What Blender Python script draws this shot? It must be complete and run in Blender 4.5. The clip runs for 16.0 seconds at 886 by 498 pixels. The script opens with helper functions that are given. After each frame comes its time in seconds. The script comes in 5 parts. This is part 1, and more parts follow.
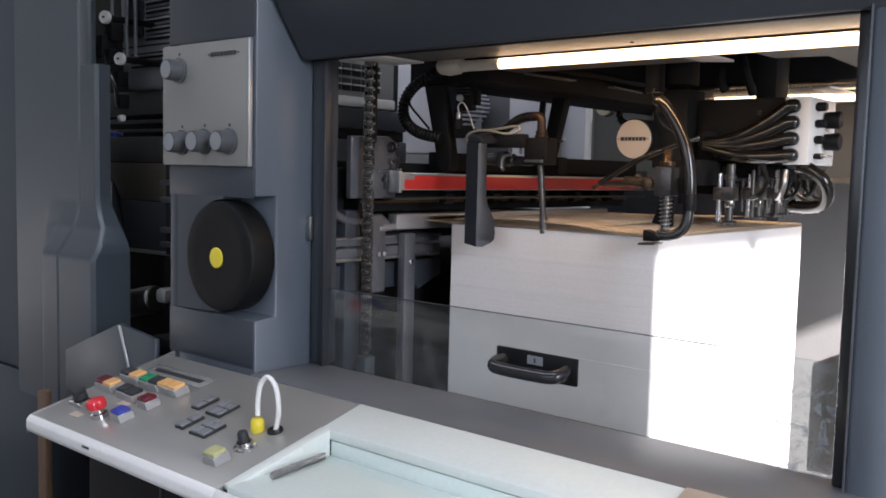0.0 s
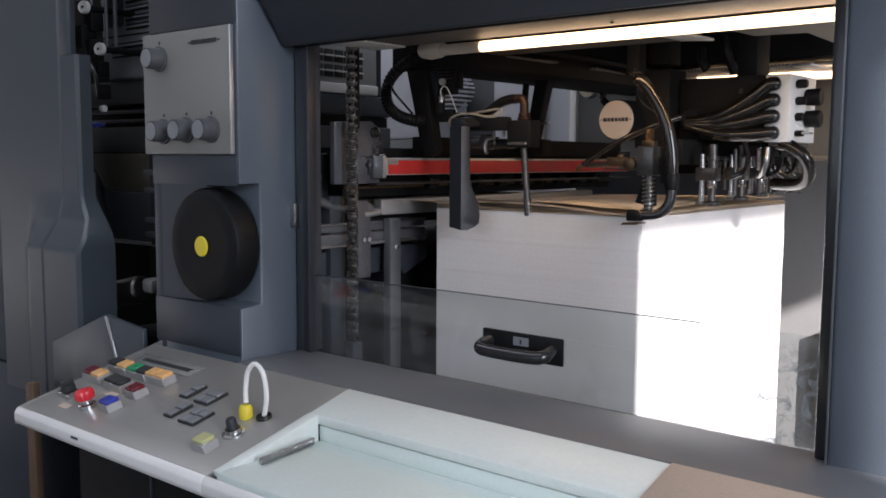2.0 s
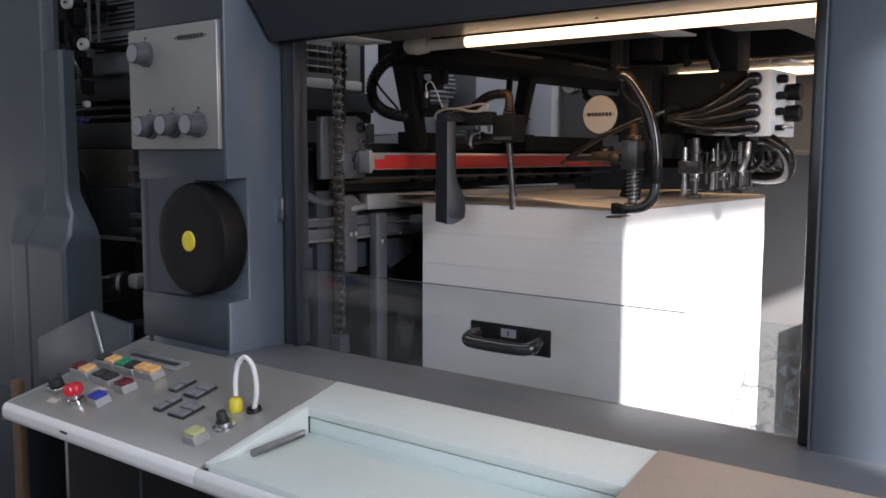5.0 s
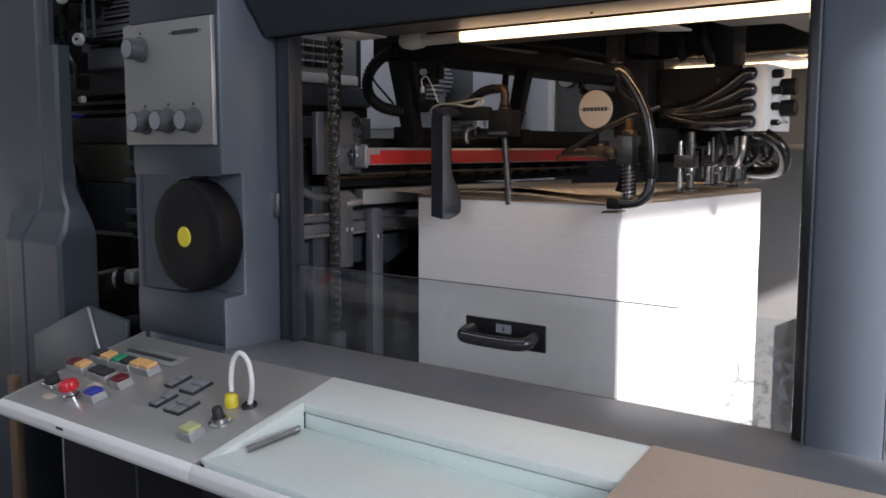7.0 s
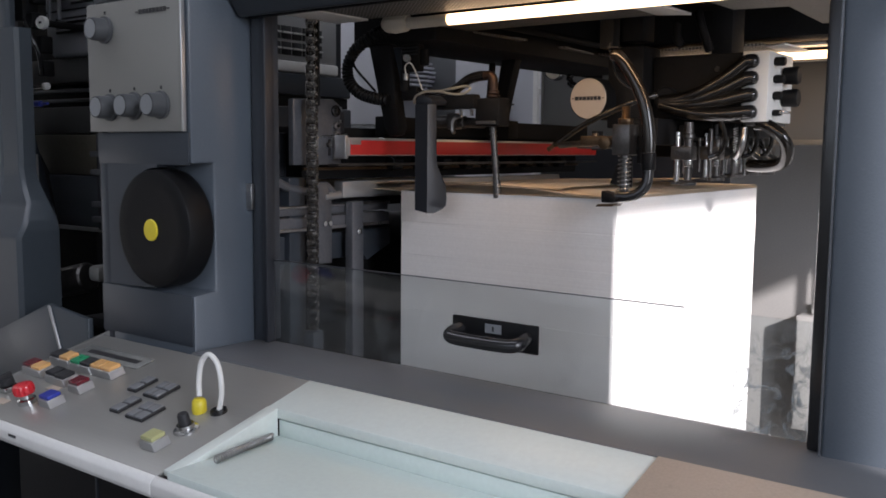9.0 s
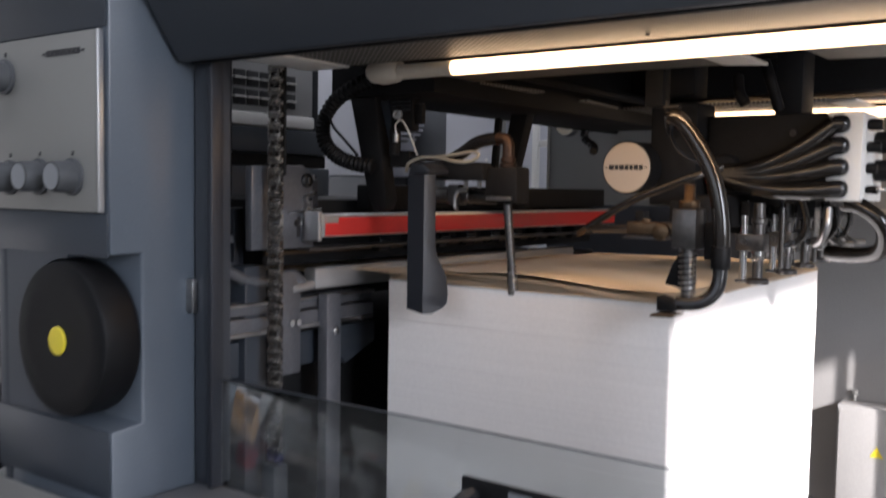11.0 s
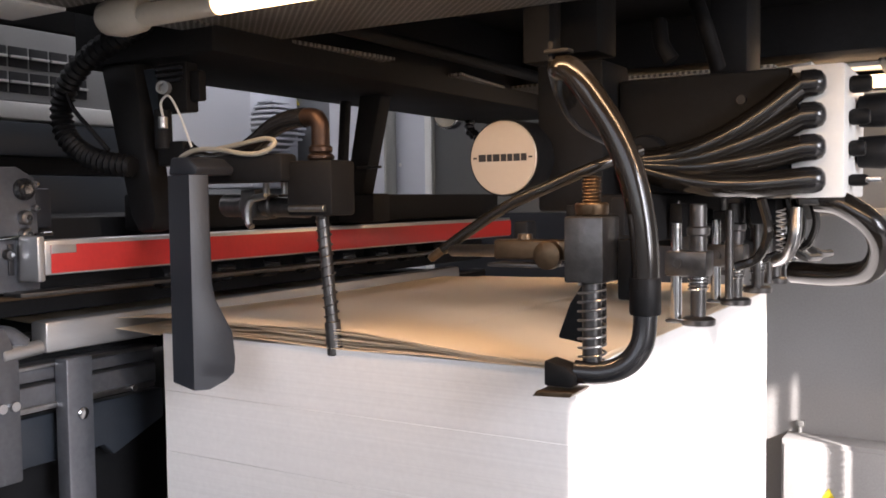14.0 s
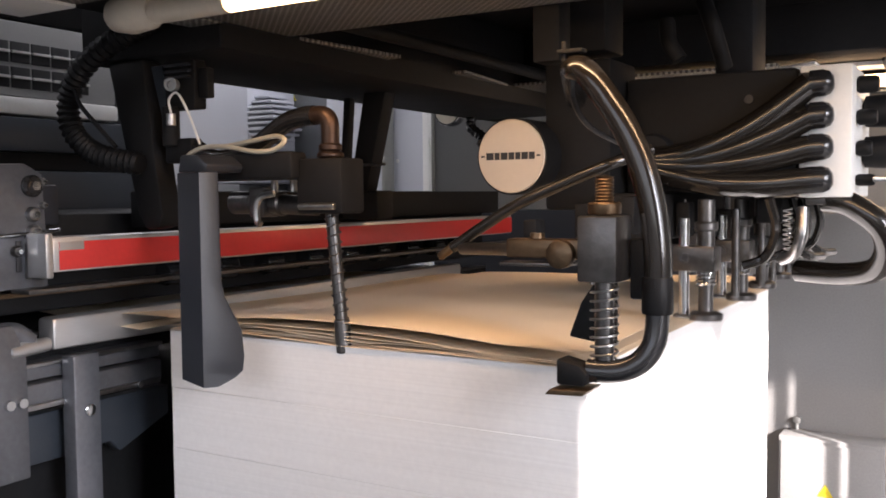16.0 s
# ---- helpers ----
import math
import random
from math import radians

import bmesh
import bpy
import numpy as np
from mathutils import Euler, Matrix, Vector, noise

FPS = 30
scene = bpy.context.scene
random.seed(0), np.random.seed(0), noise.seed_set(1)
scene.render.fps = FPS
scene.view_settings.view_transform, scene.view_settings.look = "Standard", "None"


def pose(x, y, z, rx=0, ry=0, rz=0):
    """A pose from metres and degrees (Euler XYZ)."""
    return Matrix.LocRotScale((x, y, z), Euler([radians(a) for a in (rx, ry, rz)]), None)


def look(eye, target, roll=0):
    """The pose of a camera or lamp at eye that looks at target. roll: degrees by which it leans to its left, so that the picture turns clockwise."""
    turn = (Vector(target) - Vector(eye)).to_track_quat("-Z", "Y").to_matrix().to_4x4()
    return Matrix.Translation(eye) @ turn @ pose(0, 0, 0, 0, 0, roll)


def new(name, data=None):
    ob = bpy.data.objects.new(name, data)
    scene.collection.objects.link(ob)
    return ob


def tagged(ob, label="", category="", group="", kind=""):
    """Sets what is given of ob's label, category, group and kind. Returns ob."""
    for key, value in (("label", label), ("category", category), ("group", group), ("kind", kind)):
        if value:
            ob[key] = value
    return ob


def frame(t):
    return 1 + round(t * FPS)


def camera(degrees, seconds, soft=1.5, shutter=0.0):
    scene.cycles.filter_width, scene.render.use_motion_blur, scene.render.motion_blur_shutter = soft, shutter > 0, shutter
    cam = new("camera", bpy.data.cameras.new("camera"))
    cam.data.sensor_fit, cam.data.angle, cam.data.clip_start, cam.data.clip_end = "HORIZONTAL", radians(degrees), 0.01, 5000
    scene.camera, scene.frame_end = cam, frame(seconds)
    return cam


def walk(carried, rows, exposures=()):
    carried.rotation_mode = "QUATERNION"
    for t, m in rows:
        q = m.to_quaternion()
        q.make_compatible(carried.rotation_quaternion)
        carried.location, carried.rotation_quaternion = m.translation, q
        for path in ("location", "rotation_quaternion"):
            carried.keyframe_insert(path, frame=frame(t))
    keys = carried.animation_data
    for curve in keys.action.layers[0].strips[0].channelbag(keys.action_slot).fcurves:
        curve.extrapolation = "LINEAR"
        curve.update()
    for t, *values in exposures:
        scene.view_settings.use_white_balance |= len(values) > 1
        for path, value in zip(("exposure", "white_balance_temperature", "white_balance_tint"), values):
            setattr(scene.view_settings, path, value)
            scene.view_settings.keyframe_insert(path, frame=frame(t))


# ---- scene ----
cam = camera(51.6, 16.0, soft=1.7, shutter=0.5)
PATH = [
    (0, (0.09, 0.447, 1.475), (-1.201, 1.965, 1.307), 1.4),
    (0.5, (0.097, 0.473, 1.457), (-1.187, 1.997, 1.288), 0.5),
    (1, (0.094, 0.462, 1.465), (-1.175, 1.996, 1.276), 0.3),
    (1.5, (0.098, 0.456, 1.463), (-1.176, 1.985, 1.268), 0.3),
    (2, (0.102, 0.449, 1.47), (-1.169, 1.981, 1.272), 0.3),
    (2.5, (0.104, 0.434, 1.468), (-1.163, 1.969, 1.279), 0.5),
    (3, (0.106, 0.42, 1.474), (-1.158, 1.959, 1.284), 0.5),
    (3.5, (0.108, 0.43, 1.464), (-1.157, 1.967, 1.276), 0.4),
    (4, (0.104, 0.427, 1.464), (-1.151, 1.972, 1.27), 0.3),
    (6.5, (0.101, 0.418, 1.467), (-1.128, 1.981, 1.253), 0.1),
    (7, (0.107, 0.425, 1.469), (-1.125, 1.985, 1.25), 0.1),
    (7.5, (0.098, 0.417, 1.463), (-1.123, 1.986, 1.246), 0.0),
    (8, (0.074, 0.425, 1.457), (-1.139, 2.0, 1.239), -0.0),
    (8.2, (0.067, 0.459, 1.439), (-1.164, 2.022, 1.233), -0.4),
    (10.3, (-0.228, 0.592, 1.466), (-1.31, 2.256, 1.222), 0.9),
    (10.5, (-0.28, 0.701, 1.481), (-1.374, 2.357, 1.236), -0.2),
    (11, (-0.348, 0.939, 1.527), (-1.519, 2.555, 1.397), 0.9),
    (11.5, (-0.477, 1.089, 1.549), (-1.491, 2.812, 1.51), 1.1),
    (12, (-0.541, 1.267, 1.527), (-1.42, 3.063, 1.459), -0.0),
    (12.5, (-0.523, 1.462, 1.539), (-1.5, 3.205, 1.453), -1.1),
    (13, (-0.543, 1.544, 1.527), (-1.586, 3.249, 1.463), -1.3),
    (13.5, (-0.562, 1.567, 1.521), (-1.602, 3.272, 1.424), -0.8),
    (14, (-0.572, 1.572, 1.518), (-1.605, 3.281, 1.413), -0.7),
    (14.5, (-0.579, 1.575, 1.519), (-1.605, 3.288, 1.407), -0.4),
    (15, (-0.583, 1.574, 1.521), (-1.605, 3.29, 1.412), -0.4),
    (15.5, (-0.584, 1.575, 1.519), (-1.594, 3.297, 1.405), -0.3),
    (16, (-0.589, 1.558, 1.522), (-1.609, 3.275, 1.407), -0.5),
]
walk(cam, [(t, look(eye, target, roll)) for t, eye, target, roll in PATH],
     exposures=[(0, 1.38, 6280, 18), (1.5, 1.1, 6280, 18), (4.0, 1.02, 6280, 18), (8.0, 0.89, 6300, 18), (10.3, 1.08, 6350, 18), (11.0, 1.3, 6320, 18), (11.5, 1.48, 6380, 18), (12.0, 1.6, 6500, 19), (13.0, 1.87, 6600, 20), (16.0, 1.87, 6600, 20)])

# ---- world, sun, large lights ----
SUN_WAY = Vector((-1.0, 0.66, -0.52)).normalized()
world = bpy.data.worlds.new("sky")
scene.world = world
world.use_nodes = True
wn = world.node_tree.nodes
sky = wn.new("ShaderNodeTexSky")
sky.sky_type = "NISHITA"
sky.sun_disc = False
sky.sun_elevation = math.asin(-SUN_WAY.z)
sky.sun_rotation = math.atan2(-SUN_WAY.x, -SUN_WAY.y)
world.node_tree.links.new(sky.outputs[0], wn["Background"].inputs[0])
wn["Background"].inputs[1].default_value = 0.05


def lamp(name, kind, m, energy, color, **kw):
    d = bpy.data.lights.new(name, kind)
    d.energy, d.color = energy, color
    if kind == "SUN":
        d.angle = kw["angle"]
    else:
        d.shape, d.size, d.size_y = "RECTANGLE", kw["w"], kw["h"]
    ob = new(name, d)
    ob.matrix_world = m
    return ob


lamp("sun", "SUN", look((0, 0, 0), SUN_WAY), 5.0, (1.0, 0.97, 0.93), angle=radians(0.5))
# daylight lamps set at hall windows and skylights that are all out of view
lamp("window_light_east", "AREA", look((4.9, 1.12, 2.8), (0, 3.0, 1.5)), 15, (0.86, 0.93, 1.0), w=1.5, h=2.6)
lamp("window_light_side", "AREA", look((4.9, -0.68, 2.9), (-1.5, 1.8, 1.2)), 116, (0.84, 0.92, 1.0), w=1.4, h=2.8)
lamp("window_light_south", "AREA", look((-1.0, -3.9, 2.9), (-1.0, 2, 1.3)), 23, (0.86, 0.92, 1.0), w=6.6, h=2.3)
lamp("skylight_front", "AREA", look((-3.0, 0.6, 5.05), (-3.0, 0.601, 0)), 37, (0.9, 0.95, 1.0), w=6.2, h=1.1)
# added above the far side to brighten the cabinets and vents there
lamp("added_top_light_back", "AREA", look((-4.0, 5.4, 5.05), (-4.0, 5.401, 0)), 52, (0.9, 0.95, 1.0), w=7.6, h=1.1)

# the two fluorescent tubes under their reflectors throw most of their light down on the pile
for ty in (2.40, 3.74):
    lamp("tube_light", "AREA", look((-0.89, ty, 1.7472), (-0.89, ty + (0.03 if ty < 3 else -0.03), 0)), 0.85, (1.0, 0.64, 0.33), w=0.98, h=0.016)


# ---- materials ----
def mat(name, color, rough=0.5, metal=0.0, var=0.12, scale=6.0, fine=120.0, bump=0.05, spec=0.5, coat=0.0, wear=0.0, wear_color=(0.5, 0.5, 0.5), stretch=(1, 1, 1)):
    m = bpy.data.materials.new(name)
    m.use_nodes = True
    nt = m.node_tree
    n, l = nt.nodes, nt.links
    b = n["Principled BSDF"]
    tc = n.new("ShaderNodeTexCoord")
    mp = n.new("ShaderNodeMapping")
    mp.inputs["Scale"].default_value = stretch
    l.new(tc.outputs["Object"], mp.inputs[0])
    big, small = n.new("ShaderNodeTexNoise"), n.new("ShaderNodeTexNoise")
    big.inputs["Scale"].default_value, big.inputs["Detail"].default_value = scale, 5
    small.inputs["Scale"].default_value, small.inputs["Detail"].default_value = fine, 3
    for q in (big, small):
        l.new(mp.outputs[0], q.inputs["Vector"])
    mul = n.new("ShaderNodeMath")
    mul.operation = "MULTIPLY_ADD"
    l.new(small.outputs[0], mul.inputs[0])
    mul.inputs[1].default_value = 0.45
    half = n.new("ShaderNodeMath")
    half.operation = "MULTIPLY"
    half.inputs[1].default_value = 0.55
    l.new(big.outputs[0], half.inputs[0])
    l.new(half.outputs[0], mul.inputs[2])
    ramp = n.new("ShaderNodeValToRGB")
    ramp.color_ramp.elements[0].position, ramp.color_ramp.elements[1].position = 0.3, 0.7
    ramp.color_ramp.elements[0].color = (*[c * (1 - var) for c in color], 1)
    ramp.color_ramp.elements[1].color = (*[min(1, c * (1 + var)) for c in color], 1)
    l.new(mul.outputs[0], ramp.inputs[0])
    out = ramp.outputs[0]
    if wear:
        sp = n.new("ShaderNodeTexNoise")
        sp.inputs["Scale"].default_value, sp.inputs["Detail"].default_value, sp.inputs["Roughness"].default_value = 22, 8, 0.75
        l.new(tc.outputs["Object"], sp.inputs["Vector"])
        r2 = n.new("ShaderNodeValToRGB")
        r2.color_ramp.elements[0].position, r2.color_ramp.elements[1].position = 0.62, 0.72
        l.new(sp.outputs[0], r2.inputs[0])
        k = n.new("ShaderNodeMath")
        k.operation = "MULTIPLY"
        k.inputs[1].default_value = wear
        l.new(r2.outputs[0], k.inputs[0])
        mx = n.new("ShaderNodeMix")
        mx.data_type = "RGBA"
        l.new(k.outputs[0], mx.inputs[0])
        l.new(out, mx.inputs[6])
        mx.inputs[7].default_value = (*wear_color, 1)
        out = mx.outputs[2]
    l.new(out, b.inputs["Base Color"])
    rr = n.new("ShaderNodeMapRange")
    rr.inputs[3].default_value, rr.inputs[4].default_value = max(0.03, rough - 0.12), min(1, rough + 0.12)
    l.new(mul.outputs[0], rr.inputs[0])
    l.new(rr.outputs[0], b.inputs["Roughness"])
    b.inputs["Metallic"].default_value = metal
    b.inputs["Specular IOR Level"].default_value = spec
    b.inputs["Coat Weight"].default_value = coat
    if bump:
        bp = n.new("ShaderNodeBump")
        bp.inputs["Strength"].default_value, bp.inputs["Distance"].default_value = bump, 0.004
        l.new(small.outputs[0], bp.inputs["Height"])
        l.new(bp.outputs[0], b.inputs["Normal"])
    return m


def glow(name, color, strength):
    m = bpy.data.materials.new(name)
    m.use_nodes = True
    b = m.node_tree.nodes["Principled BSDF"]
    b.inputs["Base Color"].default_value = (*color, 1)
    b.inputs["Emission Color"].default_value = (*color, 1)
    b.inputs["Emission Strength"].default_value = strength
    return m


def glass_mat(smear=False):
    m = bpy.data.materials.new("acrylic_glass")
    m.use_nodes = True
    n, l = m.node_tree.nodes, m.node_tree.links
    tr, gl, mix = n.new("ShaderNodeBsdfTransparent"), n.new("ShaderNodeBsdfGlossy"), n.new("ShaderNodeMixShader")
    tr.inputs[0].default_value = (0.93, 0.95, 0.95, 1)
    gl.inputs["Roughness"].default_value = 0.03
    fr = n.new("ShaderNodeFresnel")
    fr.inputs[0].default_value = 1.45
    l.new(fr.outputs[0], mix.inputs[0])
    l.new(tr.outputs[0], mix.inputs[1])
    l.new(gl.outputs[0], mix.inputs[2])
    dirt = n.new("ShaderNodeBsdfDiffuse")
    dirt.inputs[0].default_value = (0.5, 0.52, 0.52, 1)
    tc, ns, rp = n.new("ShaderNodeTexCoord"), n.new("ShaderNodeTexNoise"), n.new("ShaderNodeMapRange")
    ns.inputs["Scale"].default_value, ns.inputs["Detail"].default_value, ns.inputs["Roughness"].default_value = 9, 9, 0.75
    l.new(tc.outputs["Object"], ns.inputs["Vector"])
    rp.inputs[1].default_value, rp.inputs[2].default_value = 0.5, 0.8
    rp.inputs[3].default_value, rp.inputs[4].default_value = 0.004, 0.09
    l.new(ns.outputs[0], rp.inputs[0])
    m2 = n.new("ShaderNodeMixShader")
    l.new(rp.outputs[0], m2.inputs[0])
    l.new(mix.outputs[0], m2.inputs[1])
    l.new(dirt.outputs[0], m2.inputs[2])
    out = m2
    if smear:
        # a wiped patch of spray powder near the far end of the pane
        dist, mask, n2, cut_, mul = (n.new(k) for k in ("ShaderNodeVectorMath", "ShaderNodeMapRange", "ShaderNodeTexNoise", "ShaderNodeMapRange", "ShaderNodeMath"))
        dist.operation, mul.operation = "DISTANCE", "MULTIPLY"
        dist.inputs[1].default_value = (0.60, 0.0, 0.07)
        l.new(tc.outputs["Object"], dist.inputs[0])
        mask.inputs[1].default_value, mask.inputs[2].default_value, mask.inputs[3].default_value, mask.inputs[4].default_value = 0.05, 0.13, 1.0, 0.0
        l.new(dist.outputs["Value"], mask.inputs[0])
        n2.inputs["Scale"].default_value, n2.inputs["Detail"].default_value, n2.inputs["Roughness"].default_value, n2.inputs["Distortion"].default_value = 26, 6, 0.7, 1.5
        l.new(tc.outputs["Object"], n2.inputs["Vector"])
        cut_.inputs[1].default_value, cut_.inputs[2].default_value, cut_.inputs[3].default_value, cut_.inputs[4].default_value = 0.52, 0.60, 0.0, 0.75
        l.new(n2.outputs[0], cut_.inputs[0])
        l.new(mask.outputs[0], mul.inputs[0])
        l.new(cut_.outputs[0], mul.inputs[1])
        m3, d3 = n.new("ShaderNodeMixShader"), n.new("ShaderNodeBsdfDiffuse")
        d3.inputs[0].default_value = (0.42, 0.45, 0.46, 1)
        l.new(mul.outputs[0], m3.inputs[0])
        l.new(m2.outputs[0], m3.inputs[1])
        l.new(d3.outputs[0], m3.inputs[2])
        out = m3
    l.new(out.outputs[0], n["Material Output"].inputs[0])
    return m


def perforated(name, color, pitch, hole=0.3):
    m = mat(name, color, 0.5, var=0.06, scale=5, bump=0.0)
    n, l = m.node_tree.nodes, m.node_tree.links
    b = n["Principled BSDF"]
    src = b.inputs["Base Color"].links[0].from_socket
    tc, mp, vo, rp, mx = (n.new(k) for k in ("ShaderNodeTexCoord", "ShaderNodeMapping", "ShaderNodeTexVoronoi", "ShaderNodeMapRange", "ShaderNodeMix"))
    mp.inputs["Rotation"].default_value = (0, 0, radians(45))
    l.new(tc.outputs["Object"], mp.inputs[0])
    l.new(mp.outputs[0], vo.inputs["Vector"])
    vo.voronoi_dimensions = "2D"
    vo.inputs["Scale"].default_value, vo.inputs["Randomness"].default_value = 1 / pitch, 0.0
    rp.inputs[1].default_value, rp.inputs[2].default_value = hole - 0.05, hole + 0.05
    l.new(vo.outputs["Distance"], rp.inputs[0])
    mx.data_type = "RGBA"
    l.new(rp.outputs[0], mx.inputs[0])
    mx.inputs[6].default_value = (0.045, 0.04, 0.035, 1)
    l.new(src, mx.inputs[7])
    l.new(mx.outputs[2], b.inputs["Base Color"])
    bp = n.new("ShaderNodeBump")
    bp.inputs["Strength"].default_value, bp.inputs["Distance"].default_value = 0.6, 0.002
    l.new(rp.outputs[0], bp.inputs["Height"])
    l.new(bp.outputs[0], b.inputs["Normal"])
    return m


def paper_edge():
    """Stacked sheet edges: very fine level lines, a few darker ones, and faint warm waves."""
    m = mat("paper_stack_edge", (0.81, 0.785, 0.76), 0.75, var=0.05, scale=2.5, bump=0.0, spec=0.2)
    n, l = m.node_tree.nodes, m.node_tree.links
    b = n["Principled BSDF"]
    src = b.inputs["Base Color"].links[0].from_socket
    tc, mp, ns, rp, mx = (n.new(k) for k in ("ShaderNodeTexCoord", "ShaderNodeMapping", "ShaderNodeTexNoise", "ShaderNodeMapRange", "ShaderNodeMix"))
    mp.inputs["Scale"].default_value = (0.6, 0.6, 260)
    l.new(tc.outputs["Object"], mp.inputs[0])
    l.new(mp.outputs[0], ns.inputs["Vector"])
    ns.inputs["Scale"].default_value, ns.inputs["Detail"].default_value = 1.0, 4
    rp.inputs[1].default_value, rp.inputs[2].default_value, rp.inputs[3].default_value, rp.inputs[4].default_value = 0.3, 0.62, 0.12, 0.0
    l.new(ns.outputs[0], rp.inputs[0])
    mx.data_type = "RGBA"
    l.new(rp.outputs[0], mx.inputs[0])
    l.new(src, mx.inputs[6])
    mx.inputs[7].default_value = (0.5, 0.47, 0.44, 1)
    l.new(mx.outputs[2], b.inputs["Base Color"])
    bp = n.new("ShaderNodeBump")
    bp.inputs["Strength"].default_value, bp.inputs["Distance"].default_value = 0.12, 0.002
    l.new(ns.outputs[0], bp.inputs["Height"])
    l.new(bp.outputs[0], b.inputs["Normal"])
    return m


